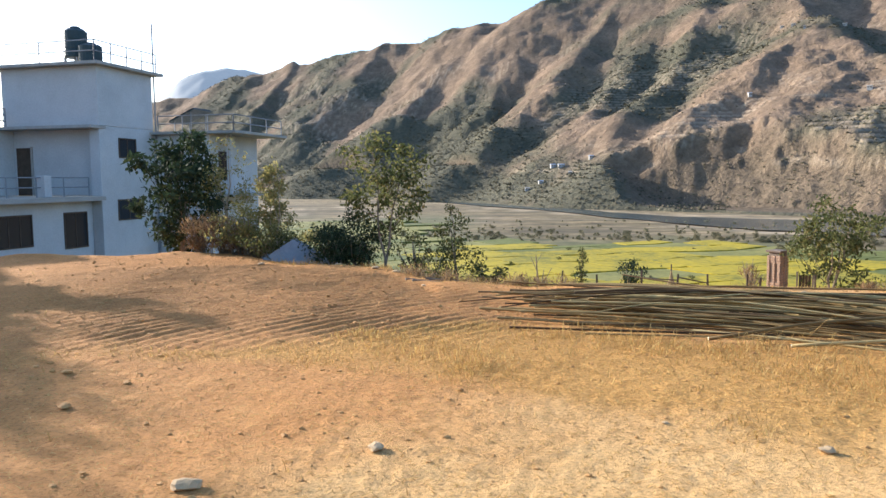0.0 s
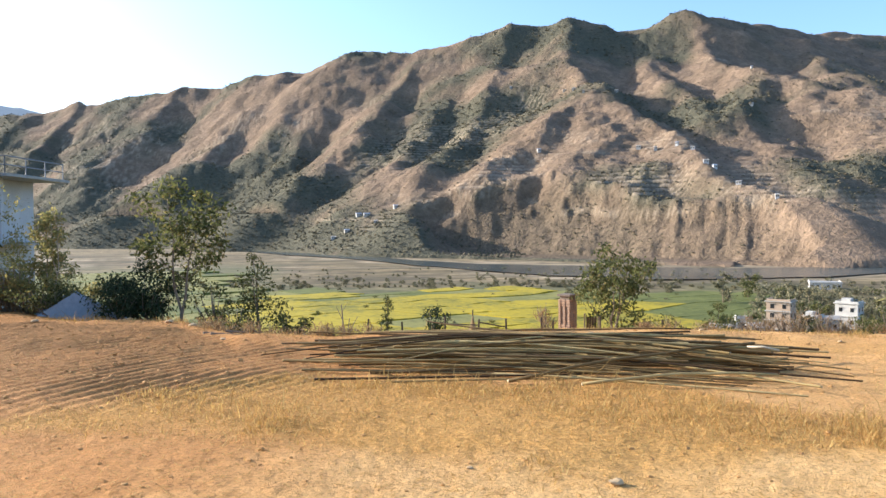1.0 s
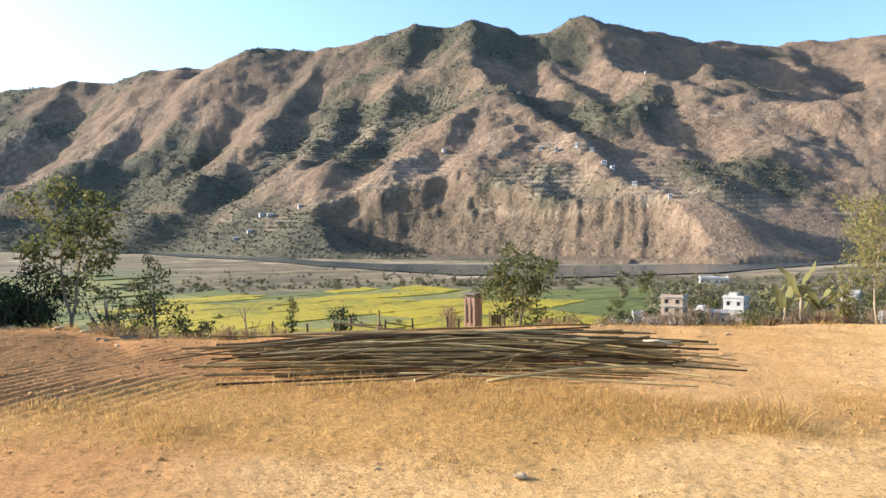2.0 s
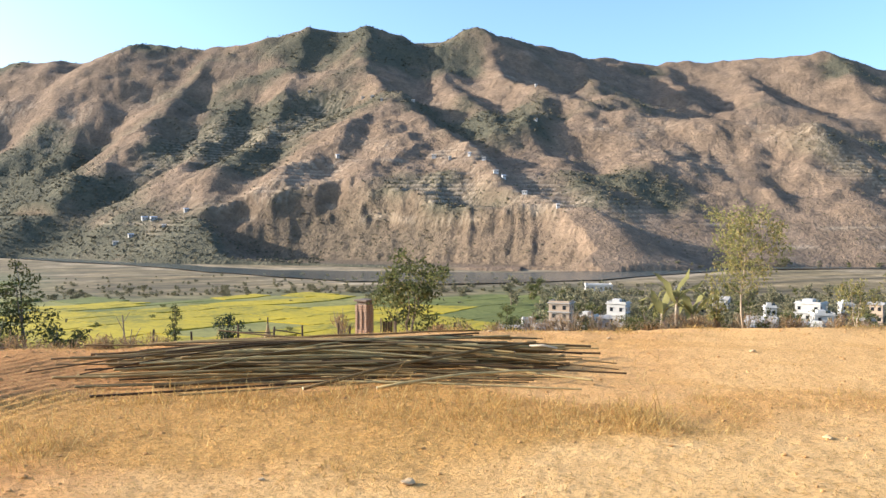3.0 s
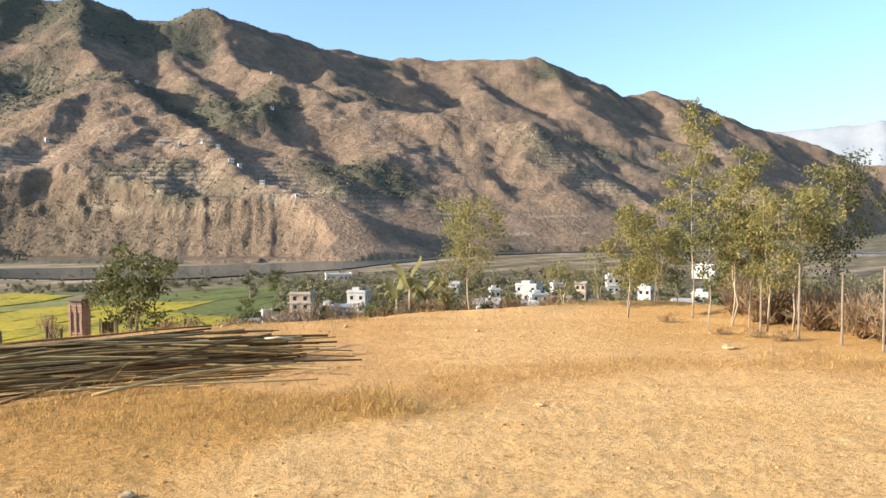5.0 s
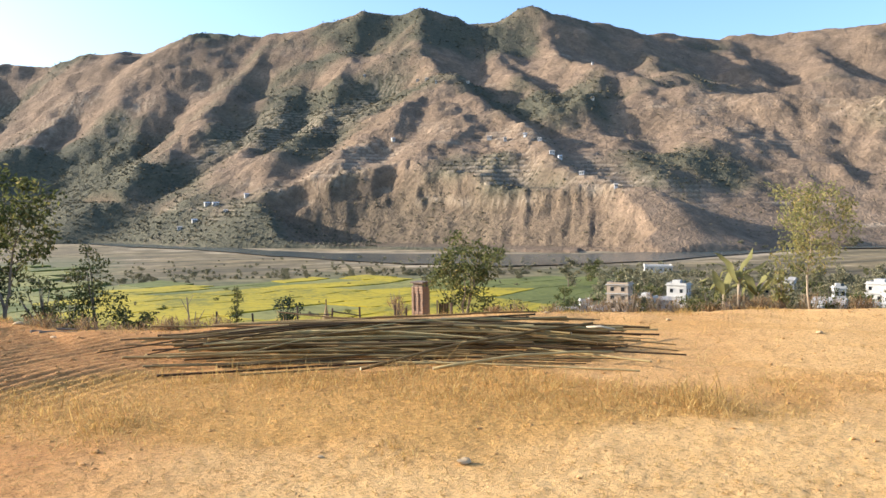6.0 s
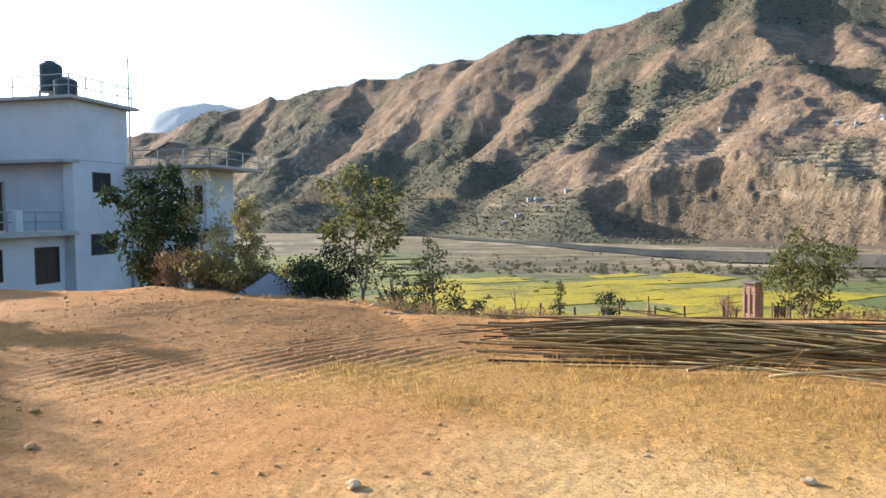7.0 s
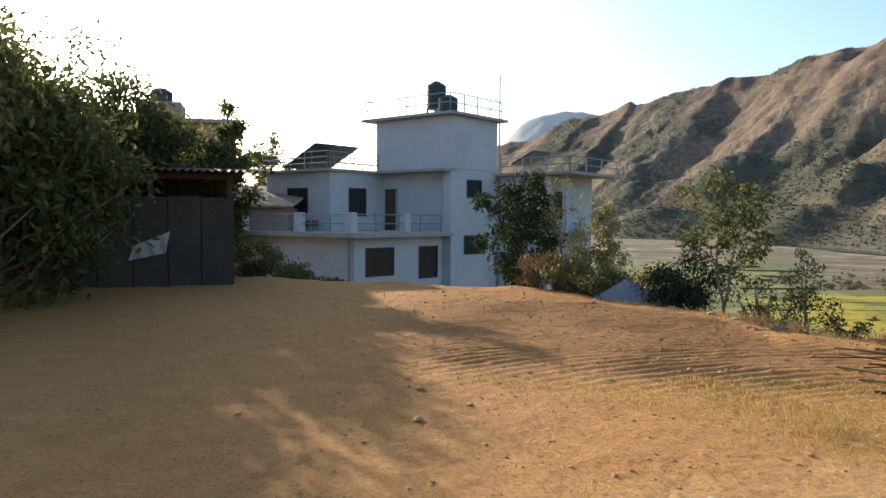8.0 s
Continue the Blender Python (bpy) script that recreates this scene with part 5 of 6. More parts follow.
def fence():
    spots = [(4.3, 13.4), (6.0, 13.1), (9.0, 12.9), (11.7, 12.8), (14.9, 12.7), (17.4, 12.6), (19.6, 12.7), (22.2, 12.9), (23.0, 12.9), (26.6, 13.1), (31.0, 13.3)]
    prev = None
    for k, (az, r) in enumerate(spots):
        x, y = at_az(az, r)
        z = gz(x, y)
        h = 0.30 + 0.12 * ((k * 37) % 5) / 5
        tagged(new("fence_post", link(rod((x, y, z - 0.1), (x + 0.02 * ((k % 3) - 1), y, z + h), 0.02, 0.016, 7), "fence_post", M_WOODDARK)), "thin weathered wooden fence post", "fence post", "fence posts on the edge")
        if prev:
            zz = 0.2
            tagged(new("fence_rail", link(rod((prev[0], prev[1], prev[2] + zz + 0.05), (x, y, z + zz), 0.011, 0.009, 6), "fence_rail", M_WOODDARK)), "thin crooked fence rail between posts", "fence rail", "fence rails on the edge") if k in (5, 6) else None
        prev = (x, y, z)
    # fallen poles along the broken edge
    for az, r, turn, ln in ((1.5, 11.6, 80, 1.6), (3.2, 11.8, 95, 1.9), (-1.0, 11.9, 60, 0.9)):
        x, y = at_az(az, r)
        d = polar(turn, ln / 2)
        a, b = (x - d.x, y - d.y), (x + d.x, y + d.y)
        bm = rod((*a, gz(*a) + 0.02), (*b, gz(*b) + 0.03), 0.02, 0.013, 7)
        tagged(new("fallen_pole", link(bm, "fallen_pole", M_BARK)), "grey-brown fallen pole lying on the broken edge", "pole", "fallen poles")
    # conical straw stack beyond the fence
    x, y = at_az(17.0, 13.6)
    st = empty("straw_stack", pose(x, y, gz(x, y) - 0.02), "small conical brown straw stack", "straw stack")
    part("straw", lathe([(0.16, 0), (0.17, 0.1), (0.11, 0.26), (0.03, 0.5), (0.01, 0.62)], 12), M_LEAF_DRY, st)
    part("pole", rod((0, 0, 0.4), (0, 0, 0.72), 0.012), M_WOODDARK, st)


fence()


def rock_mesh(name, seed, mat, sub=2):
    bm = bmesh.new()
    bmesh.ops.create_icosphere(bm, subdivisions=sub, radius=1.0)
    for v in bm.verts:
        n = noise.noise(v.co * 1.3 + Vector((seed * 3.1, seed, 0))) * 0.45 + noise.noise(v.co * 3.1 + Vector((seed, 0, seed))) * 0.14
        v.co *= 1 + n
        v.co.z = max(v.co.z, -0.35)
    return link(bm, name, mat)


def stones():
    spots = [(2.23, 4.24, 0.065), (-0.41, 4.3, 0.075), (-1.35, 3.78, 0.10), (-2.72, 5.25, 0.07), (-3.19, 6.21, 0.06), (-2.55, 5.9, 0.05), (-2.0, 14.2, 0.12), (-12.6, 16.0, 0.14), (-1.2, 13.0, 0.10), (-0.8, 12.6, 0.09), (9.3, 3.3, 0.10), (1.45, 4.8, 0.03), (4.8, 9.9, 0.06), (6.4, 9.6, 0.05), (5.6, 3.6, 0.05), (8.6, 6.6, 0.06), (-0.3, 11.0, 0.06), (7.8, 8.5, 0.05), (3.0, 9.9, 0.05), (-3.4, 13.9, 0.09)]
    for k, (x, y, s) in enumerate(spots):
        ob = new("stone", rock_mesh("stone", k + 1, M_STONE if k not in (3, 4, 5) else M_CLOD))
        ob.matrix_world = Matrix.LocRotScale((x, y, gz(x, y) + 0.2 * s), Euler((0, 0, k * 1.7)), (s * 0.8, s * 0.6, s * 0.32))
        tagged(ob, "dusty pale stone lying on the bare earth" if k not in (3, 4, 5) else "reddish clod of dry earth", "stone", "loose stones")


stones()


# ---------------------------------------------------------------- crops and the town on the valley floor
def crops():
    rng = np.random.default_rng(21)
    turn = radians(28)
    ux, uy = Vector((math.cos(turn), math.sin(turn), 0)), Vector((-math.sin(turn), math.cos(turn), 0))
    kinds = {"mustard_field": (M_MUSTARD, "bright yellow mustard field in flower", 0.5), "green_field": (M_WHEAT, "lush green field of young crop", 0.3), "pale_field": (M_FALLOW, "pale green terraced field", 0.2)}
    v = -300.0
    row = 0
    while v < 420:
        deep = rng.uniform(13, 25)
        u = -420 + rng.uniform(0, 25)
        while u < 330:
            wide = rng.uniform(20, 44)
            c = Vector((75, 205, 0)) + ux * (u - 30 + wide / 2) + uy * (v - 25 + deep / 2)
            az, r = math.degrees(math.atan2(c.x, c.y)), c.length
            u += wide + 0.5
            if not (-24 < az < 40.0 and (150 if az < -1 else 200) < r < (560 if az < -1 else 395)):
                continue
            if az > 35.5 and r < 240:
                continue
            pick = rng.uniform()
            if az < -1:
                name = "pale_field" if pick < 0.72 else "green_field"
            elif az > 31.5:
                name = "green_field" if r > 258 else ("mustard_field" if az < 35 and pick < 0.7 else "pale_field")
            elif r < 362:
                name = "mustard_field" if pick < (0.8 if r < 310 else 0.45) else ("green_field" if pick < 0.86 else "pale_field")
            else:
                name = "pale_field" if pick < 0.5 else ("green_field" if pick < 0.85 else "mustard_field")
            if r > 365 and az >= -1 and pick < 0.6:
                continue
            mat, text, h = kinds[name]
            bm = bmesh.new()
            n = 8
            lo, hi = [], []
            ring = []
            for k in range(n + 1):
                ring.append((-wide / 2 + wide * k / n, -deep / 2 + 0.25 * deep * float(vnoise(np.array([u * 0.05 + k * 0.35]), np.array([row * 3.0]), 5)[0])))
            for k in range(n, -1, -1):
                ring.append((-wide / 2 + wide * k / n, deep / 2 - 0.4 + 0.25 * deep * float(vnoise(np.array([u * 0.05 + k * 0.35]), np.array([row * 3.0 + 3.0]), 5)[0])))
            base = VALLEY + 0.75 + 0.0008 * v
            for a, b in ring:
                p = c + ux * a + uy * b
                p = p + uy * (34 * float(fbm(np.array([p.x * 0.011]), np.array([p.y * 0.011]), 301, 2)[0])) + ux * (14 * float(fbm(np.array([p.x * 0.02]), np.array([p.y * 0.02]), 311, 2)[0]))
                lo.append(bm.verts.new((p.x, p.y, base - 1.5)))
                hi.append(bm.verts.new((p.x, p.y, base + h * rng.uniform(0.85, 1.15))))
            m = len(ring)
            for k in range(m):
                bm.faces.new((lo[k], lo[(k + 1) % m], hi[(k + 1) % m], hi[k]))
            for k in range(n):
                bm.faces.new((hi[k], hi[k + 1], hi[m - 2 - k], hi[m - 1 - k]))
            bmesh.ops.recalc_face_normals(bm, faces=bm.faces[:])
            tagged(new(name, link(bm, name, mat)), text, "field", "crop fields")
        v += deep + 0.2
        row += 1


crops()


def town_house(az, d, w, h, storeys, mat, turn, seed, label, roof="flat"):
    rng = np.random.default_rng(seed)
    c = polar(az, d)
    z = gz(c.x, c.y)
    hs = empty("town_house", pose(c.x, c.y, z, 0, 0, -az + turn), label, "house", "town houses")
    depth = w * rng.uniform(0.8, 1.1)
    part("wall", box(-w / 2, w / 2, -depth / 2, depth / 2, -0.5, h), mat, hs)
    st = h / storeys
    n = max(2, int(w / 2.2))
    win = link(box(-0.5, 0.5, -0.06, 0.05, -0.6, 0.6), "window", M_PANE)
    shade = link(box(-0.65, 0.65, -0.35, 0.0, 0.68, 0.78), "sunshade", M_SLAB)
    for s in range(storeys):
        if s:
            part("floor_band", box(-w / 2 - 0.35, w / 2 + 0.35, -depth / 2 - 0.45, -depth / 2 - 0.003, s * st - 0.14, s * st + 0.14), M_SLAB if storeys > 2 else mat, hs)
        for k in range(n):
            for side in (0, 1, 2):
                if rng.uniform() < 0.12:
                    continue
                x, v = -w / 2 + w * (k + 0.5) / n, -depth / 2 + depth * (k + 0.5) / n
                m = (pose(x, -depth / 2, s * st + st * 0.52), pose(w / 2, v, s * st + st * 0.52, 0, 0, 90), pose(-w / 2, v, s * st + st * 0.52, 0, 0, -90))[side]
                ob = new("window", win)
                ob.parent, ob.matrix_local = hs, m
                if storeys > 1:
                    sh = new("sunshade", shade)
                    sh.parent, sh.matrix_local = hs, m
    if roof == "tin":
        # two shallow tin slopes
        bm = bmesh.new()
        e, g = w / 2 + 0.5, depth / 2 + 0.6
        v = [bm.verts.new(p) for p in ((-e, -g, h - 0.15), (e, -g, h - 0.15), (e, g, h - 0.15), (-e, g, h - 0.15), (-e, 0, h + 0.22 * depth), (e, 0, h + 0.22 * depth))]
        for f in ((3, 2, 1, 0), (0, 1, 5, 4), (2, 3, 4, 5), (1, 2, 5), (3, 0, 4)):
            bm.faces.new([v[i] for i in f])
        part("roof", bm, M_RUST if seed % 3 == 0 else M_TOWNROOF, hs, "low pitched tin roof")
        return
    part("roof_slab", box(-w / 2 - 0.4, w / 2 + 0.4, -depth / 2 - 0.4, depth / 2 + 0.4, h + 0.003, h + 0.22), M_SLAB if storeys > 2 else M_TOWN, hs)
    for y0, y1, x0, x1 in ((-depth / 2, -depth / 2 + 0.15, -w / 2, w / 2), (-depth / 2 + 0.153, depth / 2, -w / 2, -w / 2 + 0.15), (-depth / 2 + 0.153, depth / 2, w / 2 - 0.15, w / 2)):
        part("parapet", box(x0, x1, y0, y1, h + 0.223, h + 0.8), mat, hs)
    if storeys == 2:
        part("roof_room", box(-w * 0.3, w * 0.1, -depth * 0.2, depth * 0.3, h + 0.223, h + 1.5), mat, hs)
        tank = part("roof_tank", lathe([(0.5, 0), (0.52, 0.1), (0.52, 1.0), (0.3, 1.2)], 10), M_TANK, hs, "black plastic roof tank")
        tank.location = (w * 0.3, 0.0, h + 0.223)


def town():
    rows = [
        (39.0, 232, 6.3, 10.2, 4, M_CREAM, -14, "tall pinkish cream town house with dark floor bands", "flat"),
        (40.95, 242, 5.0, 5.2, 2, M_TOWN, -20, "bright white town house", "flat"),
        (42.0, 247, 4.6, 4.4, 1, M_TOWN, 12, "low white town house", "tin"),
        (43.2, 262, 6.4, 7.6, 2, M_TOWN, -16, "white two-storey town house with a roof room", "flat"),
        (46.0, 240, 4.6, 4.0, 1, M_CREAM, 18, "small cream hut with a rusty roof", "tin"),
        (53.6, 276, 3.6, 6.6, 2, M_TOWN, 10, "narrow white two-storey town house", "flat"),
        (53.1, 252, 8.1, 4.6, 1, M_TOWN, -12, "white house under a wide grey tin roof", "tin"),
        (52.8, 243, 4.4, 3.8, 1, M_TOWN, 8, "low white town house", "flat"),
        (56.2, 300, 8.4, 6.4, 2, M_TOWN, -16, "white two-storey town house with a parapet", "flat"),
        (56.9, 273, 6.2, 5.2, 2, M_TOWN, 14, "white two-storey town house", "flat"),
        (56.6, 256, 3.4, 4.4, 1, M_TOWN, -10, "small white town house", "flat"),
        (55.4, 250, 4.6, 4.4, 1, M_CREAM, 16, "cream hut with a grey tin roof", "tin"),
        (60.1, 300, 4.2, 7.0, 2, M_CREAM, -10, "cream town house under a tin roof", "tin"),
        (62.4, 330, 5.2, 7.6, 2, M_TOWN, 12, "white two-storey town house", "flat"),
        (64.8, 285, 4.6, 7.0, 2, M_TOWN, -14, "white two-storey town house", "flat"),
        (63.7, 250, 4.0, 4.4, 1, M_TOWN, 10, "small white town house", "tin"),
        (65.5, 246, 5.6, 4.6, 1, M_TOWN, -8, "low white town house", "flat"),
        (58.3, 312, 4.2, 5.6, 2, M_TOWN, 18, "small white two-storey town house", "flat"),
        (35.1, 228, 5.4, 2.6, 1, M_CREAM, -15, "low grey outhouse near the fields", "tin"),
        (36.4, 238, 3.0, 4.2, 1, M_TOWN, 12, "small white outhouse near the town", "flat"),
        (37.6, 231, 5.2, 3.0, 1, M_TOWN, 20, "low white outhouse near the fields", "tin"),
        (41.7, 418, 14.0, 3.2, 1, M_TOWN, 4, "long low white building by the river", "flat"),
        (48.8, 300, 5.0, 4.6, 1, M_CREAM, 14, "cream hut among the trees", "tin"),
        (50.4, 330, 6.0, 4.6, 1, M_TOWN, -12, "white house among the trees", "tin"),
        (67.4, 262, 6.0, 4.6, 1, M_TOWN, 12, "low white town house", "tin"),
        (68.7, 270, 5.4, 6.6, 2, M_TOWN, -10, "white two-storey town house", "flat"),
        (69.0, 430, 12.0, 7.0, 2, M_TOWN, -14, "white town house far along the valley", "flat"),
        (71.5, 300, 8.0, 5.8, 2, M_TOWN, 10, "white two-storey town house", "flat"),
        (61.3, 262, 4.4, 3.6, 1, M_TOWN, -16, "low white town house", "tin"),
        (59.4, 275, 4.6, 4.0, 1, M_CREAM, 12, "low cream town house", "tin"),
        (47.4, 420, 3.6, 2.6, 1, M_TOWN, 0, "tiny white hut on the river gravel", "flat"),
    ]
    for k, (az, d, w, h, storeys, mat, turn, text, roof) in enumerate(rows):
        town_house(az, d, w, h, storeys, mat, turn, 500 + k, text, roof)


town()


def valley_trees():
    rng = np.random.default_rng(77)
    kinds = []
    for k, (h, s, mat) in enumerate([(6.0, 2.4, M_LEAF_MID), (7.5, 2.0, M_FARLEAF), (4.0, 2.2, M_FARLEAF), (5.0, 2.6, M_FARLEAF)]):
        kinds.append(tree("valley_tree", "distant bushy tree on the valley floor", 150 + 14 * k, 215 - 6 * k, h, s, 0.04, 0.16, mat, M_BARK, 520, 0.8, 600 + k, limbs=4, group="valley trees", clump=0.62))
    def put(az, d, scale, kind):
        p = polar(az, d)
        o = copy_thing(kinds[kind], pose(p.x, p.y, gz(p.x, p.y) - 0.1, 0, 0, rng.uniform(0, 360)))
        o.scale = (scale, scale, scale * rng.uniform(0.8, 1.15))
    put(35.2, 318, 1.75, 1)
    for k in range(190):
        put(rng.uniform(35.8, 78), 235 + 160 * rng.uniform(0, 1) ** 1.3, rng.uniform(0.45, 1.25), int(rng.integers(0, 4)))
    for k in range(60):
        put(float(rng.choice([-9, -2, 5, 7, 14, 21, 24, 31])) + rng.normal(0, 1.3), 400 + rng.normal(0, 16), rng.uniform(0.4, 0.85), 2)
    for k in range(16):
        put(rng.uniform(2, 34), rng.uniform(235, 350), rng.uniform(0.25, 0.45), int(rng.integers(0, 4)))
    for k in range(22):
        put(rng.uniform(-14, 0), rng.uniform(150, 380), rng.uniform(0.3, 0.6), int(rng.integers(0, 4)))
    # tree belts at the foot of the mountain
    for k in range(70):
        az = rng.uniform(3, 14) if k < 34 else rng.uniform(45, 68)
        put(az, float(np.interp(az, BASE_AZ, BASE_R)) - rng.uniform(4, 34), rng.uniform(0.8, 1.7), int(rng.integers(0, 4)))
    for k in range(20):
        put(rng.uniform(44, 74), rng.uniform(330, 480), rng.uniform(0.5, 1.0), int(rng.integers(0, 3)))


valley_trees()


def town_thicket():
    """Bushes and low trees that fill the gaps between the town houses and line the field edges."""
    rng = np.random.default_rng(88)
    n = 1250
    az = np.concatenate([rng.uniform(37, 80, 620), rng.uniform(36, 80, 200), rng.uniform(-14, 38, 430)])
    r = np.concatenate([rng.uniform(245, 400, 620), rng.uniform(380, 480, 200), 395 + 170 * rng.uniform(0, 1, 430) ** 2.2])
    x, y = r * np.sin(np.radians(az)), r * np.cos(np.radians(az))
    size = rng.uniform(0.9, 3.0, n) * np.where(np.arange(n) < 620, 1.0, np.where(np.arange(n) < 820, 0.7, 0.42))
    z = ground_z(x, y)
    per = 95
    u = rng.normal(0, 1, (n, per, 3))
    u = u / np.linalg.norm(u, axis=-1, keepdims=True) * rng.uniform(0.35, 1.0, (n, per, 1)) ** 0.5
    lump = 1 + 0.45 * np.sin(3 * np.arctan2(u[..., 1:2], u[..., 0:1]) + rng.uniform(0, 6, (n, 1, 1)))
    c = u * lump * size[:, None, None] * np.array([1.0, 1.0, 0.9]) + np.stack([x, y, z + size * 0.75], -1)[:, None, :]
    c = c.reshape(-1, 3)
    a, b = rng.normal(0, 1, c.shape), rng.normal(0, 1, c.shape)
    a, b = a / np.linalg.norm(a, axis=-1, keepdims=True), b / np.linalg.norm(b, axis=-1, keepdims=True)
    s = rng.uniform(0.2, 0.45, (len(c), 1)) * np.repeat(size, per)[:, None] ** 0.5
    v = np.stack([c - a * s, c - b * s * 0.6, c + a * s, c + b * s * 0.6], 1).reshape(-1, 3)
    f = (np.arange(len(c))[:, None] * 4 + np.arange(4)[None]).tolist()
    me = bpy.data.meshes.new("town_thicket")
    me.from_pydata(v.tolist(), [], f)
    me.materials.append(M_FARLEAF)
    tagged(new("town_thicket", me), "dusty olive bushes filling the gaps between town houses", "bushes", kind="stuff")


town_thicket()


def hill_houses():
    spots = [(32.0, 5.8), (33.1, 5.5), (34.0, 4.5), (34.6, 4.1), (36.2, 2.9), (38.7, 1.9), (22.0, 5.6), (29.3, 5.7), (30.5, 5.5), (8.3, 0.8), (9.6, 0.3), (6.4, -0.9), (8.9, 0.8), (19.9, 10.3), (23.9, 10.0), (37.0, 10.9), (37.0, 8.3), (27.7, 9.8), (11.1, 1.4), (24.6, 10.1), (25.3, 9.9), (7.4, -0.4)]
    rr = np.arange(650, 2000, 3.0)
    for k, (az, el) in enumerate(spots):
        a = radians(az)
        x, y = rr * math.sin(a), rr * math.cos(a)
        z = mountain_z(x, y)[0]
        line = np.degrees(np.arctan2(z - 1.6, rr))
        hit = np.nonzero(line >= el)[0]
        if not len(hit):
            continue
        i = int(hit[0])
        w = (3.2 + 0.6 * (k * 37 % 5)) * (1.3 if az < 12 else 1.0)
        hs = empty("hill_house", pose(float(x[i]), float(y[i]), float(z[i]) - 2.0, 0, 0, -az + (k * 53 % 40) - 20), "tiny whitewashed house on the mountain terraces" if k not in (9, 12) else "pale concrete house in the riverside hamlet", "house", "houses on the mountain")
        part("wall", box(-w / 2, w / 2, -2.0, 2.0, 0, 5.0), M_WHITE if k < 6 else M_TOWN, hs)
        bm = bmesh.new()
        v = [bm.verts.new(p) for p in ((-w / 2 - 0.4, -3, 5.003), (w / 2 + 0.4, -3, 5.003), (w / 2 + 0.4, 3, 5.003), (-w / 2 - 0.4, 3, 5.003), (-w / 2 - 0.4, 0, 6.0), (w / 2 + 0.4, 0, 6.0))]
        for f in ((3, 2, 1, 0), (0, 1, 5, 4), (2, 3, 4, 5), (1, 2, 5), (3, 0, 4)):
            bm.faces.new([v[i2] for i2 in f])
        part("roof", bm, M_SLAB if k % 3 else M_TIN, hs)
        for s in (-1, 1):
            part("window", box(s * w * 0.25 - 0.5, s * w * 0.25 + 0.5, -2.03, -1.95, 3.0, 4.2), M_PANE, hs)


hill_houses()


def mountain_scrub():
    """Shrubs and small trees over the slopes, thick where the woods are."""
    rng = np.random.default_rng(91)
    rows, cols = MX.shape
    count = 420000
    i, j = rng.integers(0, rows - 1, count), rng.integers(0, cols - 1, count)
    r = np.hypot(MX[i, j], MY[i, j])
    dens = 0.025 + 0.19 * WOOD[i, j]
    keep = (rng.uniform(0, 1, count) < dens) & (MZ[i, j] > VALLEY + 2)
    i, j, r = i[keep], j[keep], r[keep]
    n = len(i)
    x, y, z = MX[i, j] + rng.uniform(-3, 3, n), MY[i, j] + rng.uniform(-3, 3, n), MZ[i, j]
    size = rng.uniform(0.5, 1.35, n) * (1 + 0.4 * WOOD[i, j]) * (0.7 + r / 2500)
    bv = np.array([(1, 0, 0), (0.31, 0.95, 0), (-0.81, 0.59, 0), (-0.81, -0.59, 0), (0.31, -0.95, 0), (0.15, 0.1, 0.95), (0, 0, -0.5)])
    bf = np.array([(k, (k + 1) % 5, 5) for k in range(5)] + [((k + 1) % 5, k, 6) for k in range(5)])
    jit = 1 + 0.35 * rng.normal(0, 1, (n, len(bv), 1)).clip(-1.5, 1.5)
    v = bv[None] * jit * size[:, None, None] * np.array([1, 1, 0.85])
    v = v + np.stack([x, y, z + size * 0.6], -1)[:, None, :]
    f = bf[None] + (np.arange(n) * len(bv))[:, None, None]
    me = bpy.data.meshes.new("mountain_scrub")
    me.from_pydata(v.reshape(-1, 3).tolist(), [], f.reshape(-1, 3).tolist())
    me.materials.append(M_SCRUB)
    tagged(new("mountain_scrub", me), "scattered dark shrubs and small trees over the mountain slopes", "shrubs", kind="stuff")


mountain_scrub()


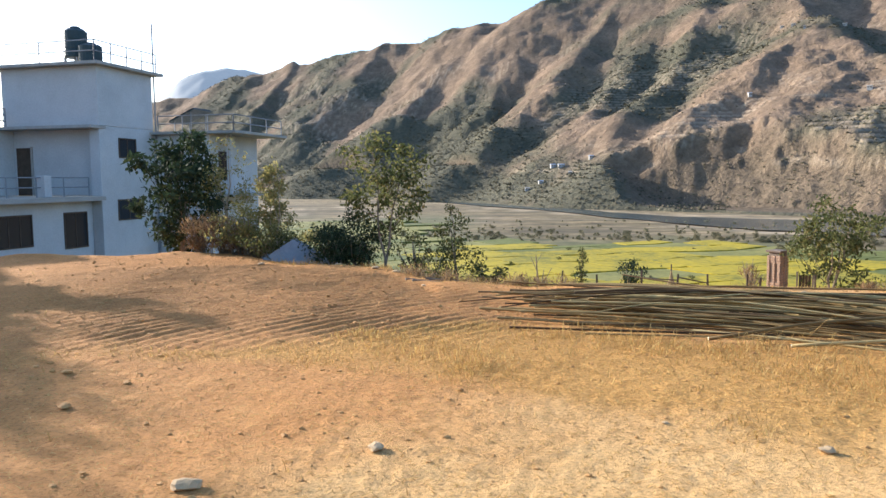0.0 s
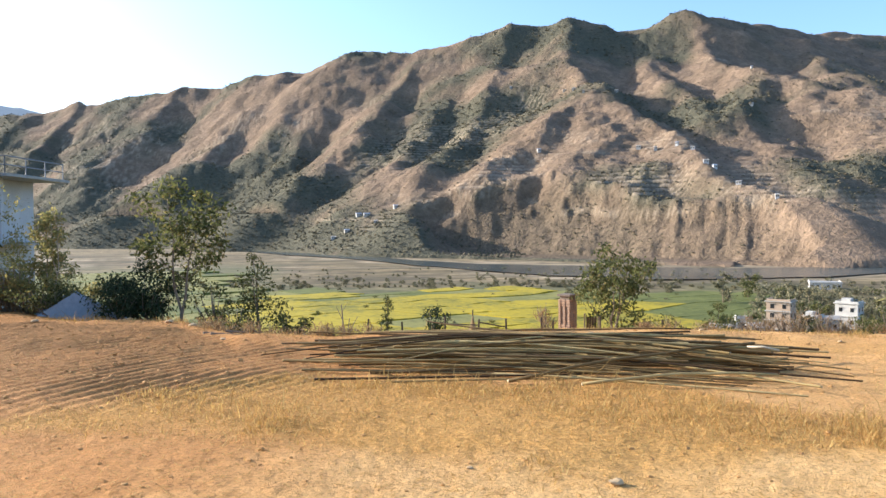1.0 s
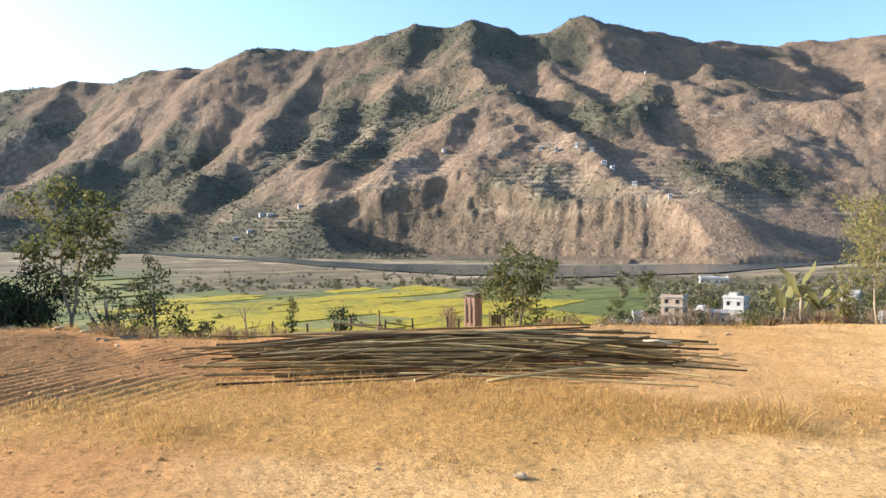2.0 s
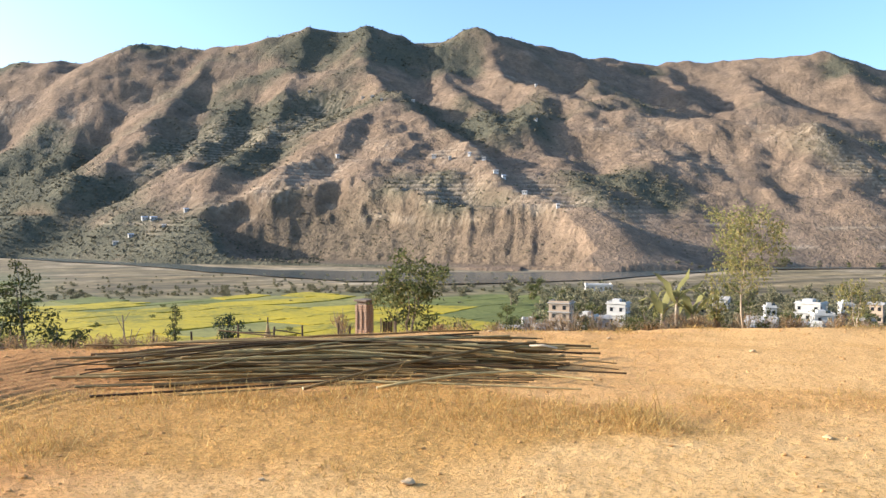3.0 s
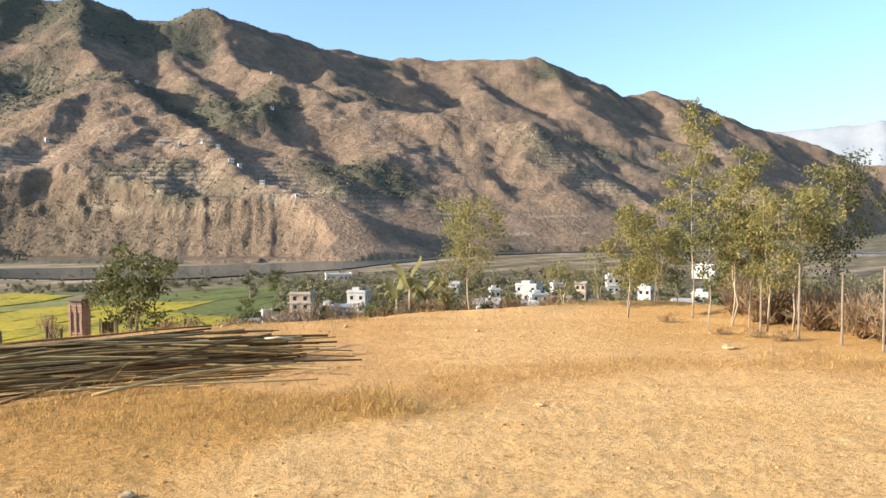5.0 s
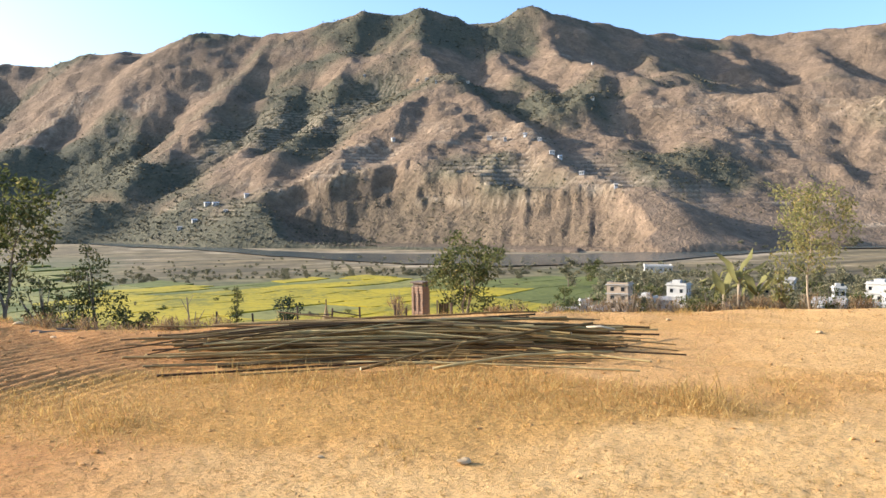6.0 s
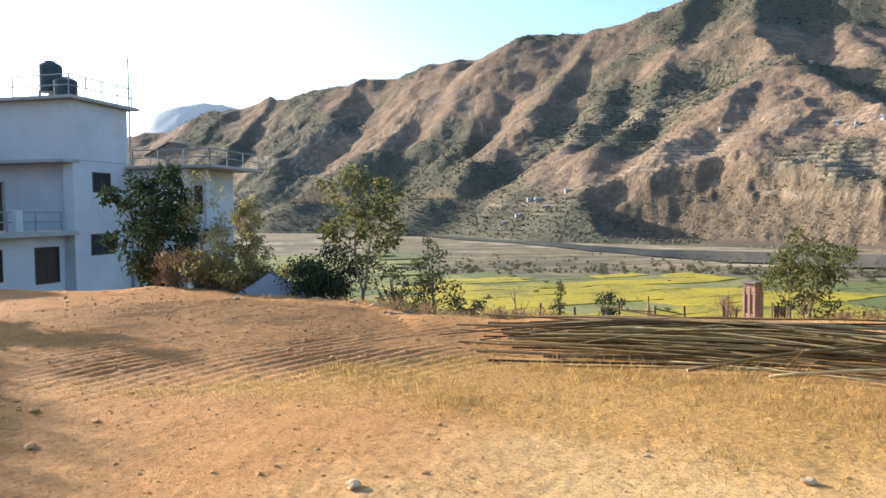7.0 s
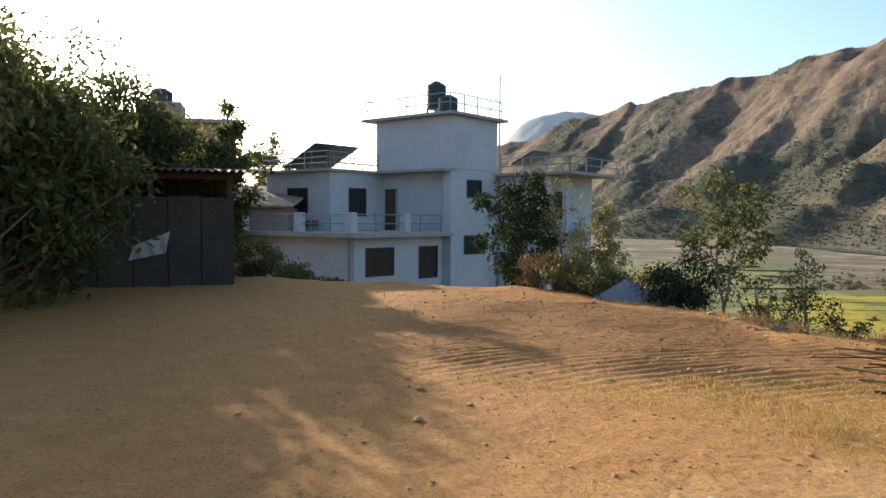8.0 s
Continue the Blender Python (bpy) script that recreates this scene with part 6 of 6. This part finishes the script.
# ---------------------------------------------------------------- dry grass and clods
def dry_grass():
    rng = np.random.default_rng(5)
    count = 430000
    az = np.radians(rng.uniform(-50, 85, count))
    r = np.sqrt(rng.uniform(3.0 ** 2, 15.5 ** 2, count))
    x, y = r * np.sin(az), r * np.cos(az)
    e = yard_edge(x, y)
    patch = smooth(-0.12, 0.25, fbm(x * 1.7, y * 1.7, 33, 3))
    dens = straw_zone(x, y) * (0.30 + 0.6 * patch) + 0.45 * np.exp(-((r - e) / 0.6) ** 2) * patch + 0.012 * (1 - furrow_zone(x, y)) * patch
    keep = rng.uniform(0, 1, count) < dens
    x, y, r = x[keep], y[keep], r[keep]
    m = 60000
    la, lr = np.radians(rng.uniform(-52, 85, m)), np.sqrt(rng.uniform(2.4 ** 2, 12.5 ** 2, m))
    lit = np.concatenate([np.zeros(len(x)), np.ones(m)])
    x, y = np.concatenate([x, lr * np.sin(la)]), np.concatenate([y, lr * np.cos(la)])
    n = len(x)
    z = ground_z(x, y) - 0.01 + 0.014 * lit
    tall = rng.uniform(0.03, 0.10, n) * (1 + 1.2 * (rng.uniform(0, 1, n) < 0.06)) * (0.6 + 0.8 * smooth(0.0, 0.35, fbm(x * 1.1, y * 1.1, 35, 2)))
    tall = tall * (0.5 + 0.5 * smooth(4.5, 7.5, np.hypot(x, y)))
    rad, deg = np.hypot(x, y), np.degrees(np.arctan2(x, y))
    verge = smooth(-1.5, -0.4, rad - np.interp(deg, [5, 14, 24, 36, 48, 61], [8.3, 8.4, 7.7, 7.1, 7.4, 8.4])) * smooth(4, 10, deg) * (1 - smooth(44, 52, deg)) * (1 - smooth(8.4, 9.0, rad))
    tall = tall * (1 + verge * (0.7 + 2.2 * (rng.uniform(0, 1, n) < 0.025)))
    a = rng.uniform(0, 6.283, n)
    lean = rng.uniform(0.2, 1.3, n) + lit * rng.uniform(4, 9, n)
    tall = np.where(lit > 0, rng.uniform(0.002, 0.007, n), tall)
    side = np.stack([-np.sin(a), np.cos(a), np.zeros(n)], -1) * (0.0028 + 0.0016 * rng.uniform(0, 1, n))[:, None]
    base = np.stack([x, y, z], -1)
    out = np.stack([np.cos(a) * lean, np.sin(a) * lean, np.ones(n)], -1)
    mid = base + out * (tall * 0.6)[:, None]
    tip = base + (out * np.array([1.5, 1.5, 0.9])) * tall[:, None]
    v = np.stack([base - side, base + side, mid + side * 0.7, mid - side * 0.7, tip], 1).reshape(-1, 3)
    k = np.arange(n)[:, None] * 5
    quads = (k + np.array([[0, 1, 2, 3]])).tolist()
    tris = (k + np.array([[3, 2, 4]])).tolist()
    me = bpy.data.meshes.new("dry_grass")
    me.from_pydata(v.tolist(), [], quads + tris)
    me.materials.append(M_GRASS)
    tagged(new("dry_grass", me), "trampled straw-coloured dry grass on the bare yard", "grass", kind="stuff")


dry_grass()


def clods():
    rng = np.random.default_rng(15)
    count = 90000
    az = np.radians(rng.uniform(-52, 85, count))
    r = np.sqrt(rng.uniform(2.6 ** 2, 17.5 ** 2, count))
    x, y = r * np.sin(az), r * np.cos(az)
    e = yard_edge(x, y)
    dens = 0.10 + 0.05 * furrow_zone(x, y) + 0.25 * np.exp(-((r - e + 0.5) / 0.5) ** 2)
    keep = (rng.uniform(0, 1, count) < dens) & (r < e + 0.5)
    x, y = x[keep], y[keep]
    n = len(x)
    size = 0.005 + 0.014 * rng.uniform(0, 1, n) ** 5
    size = size * (1 + 0.3 * furrow_zone(x, y) + 0.25 * (1 - smooth(-30, 0, np.degrees(np.arctan2(x, y)))))
    bm = bmesh.new()
    bmesh.ops.create_icosphere(bm, subdivisions=1, radius=1.0)
    bm.verts.ensure_lookup_table()
    bv = np.array([v.co[:] for v in bm.verts])
    bf = np.array([[v.index for v in f.verts] for f in bm.faces])
    bm.free()
    jit = 1 + 0.25 * rng.normal(0, 1, (n, len(bv), 1))
    v = bv[None] * jit * size[:, None, None] * np.array([1.3, 1, 0.7]) + np.stack([x, y, ground_z(x, y) + 0.2 * size], -1)[:, None, :]
    f = bf[None] + (np.arange(n) * len(bv))[:, None, None]
    me = bpy.data.meshes.new("earth_clods")
    me.from_pydata(v.reshape(-1, 3).tolist(), [], f.reshape(-1, 3).tolist())
    me.materials.append(M_CLOD)
    tagged(new("earth_clods", me), "loose crumbs and clods of dry earth", "earth clods", kind="stuff")


clods()
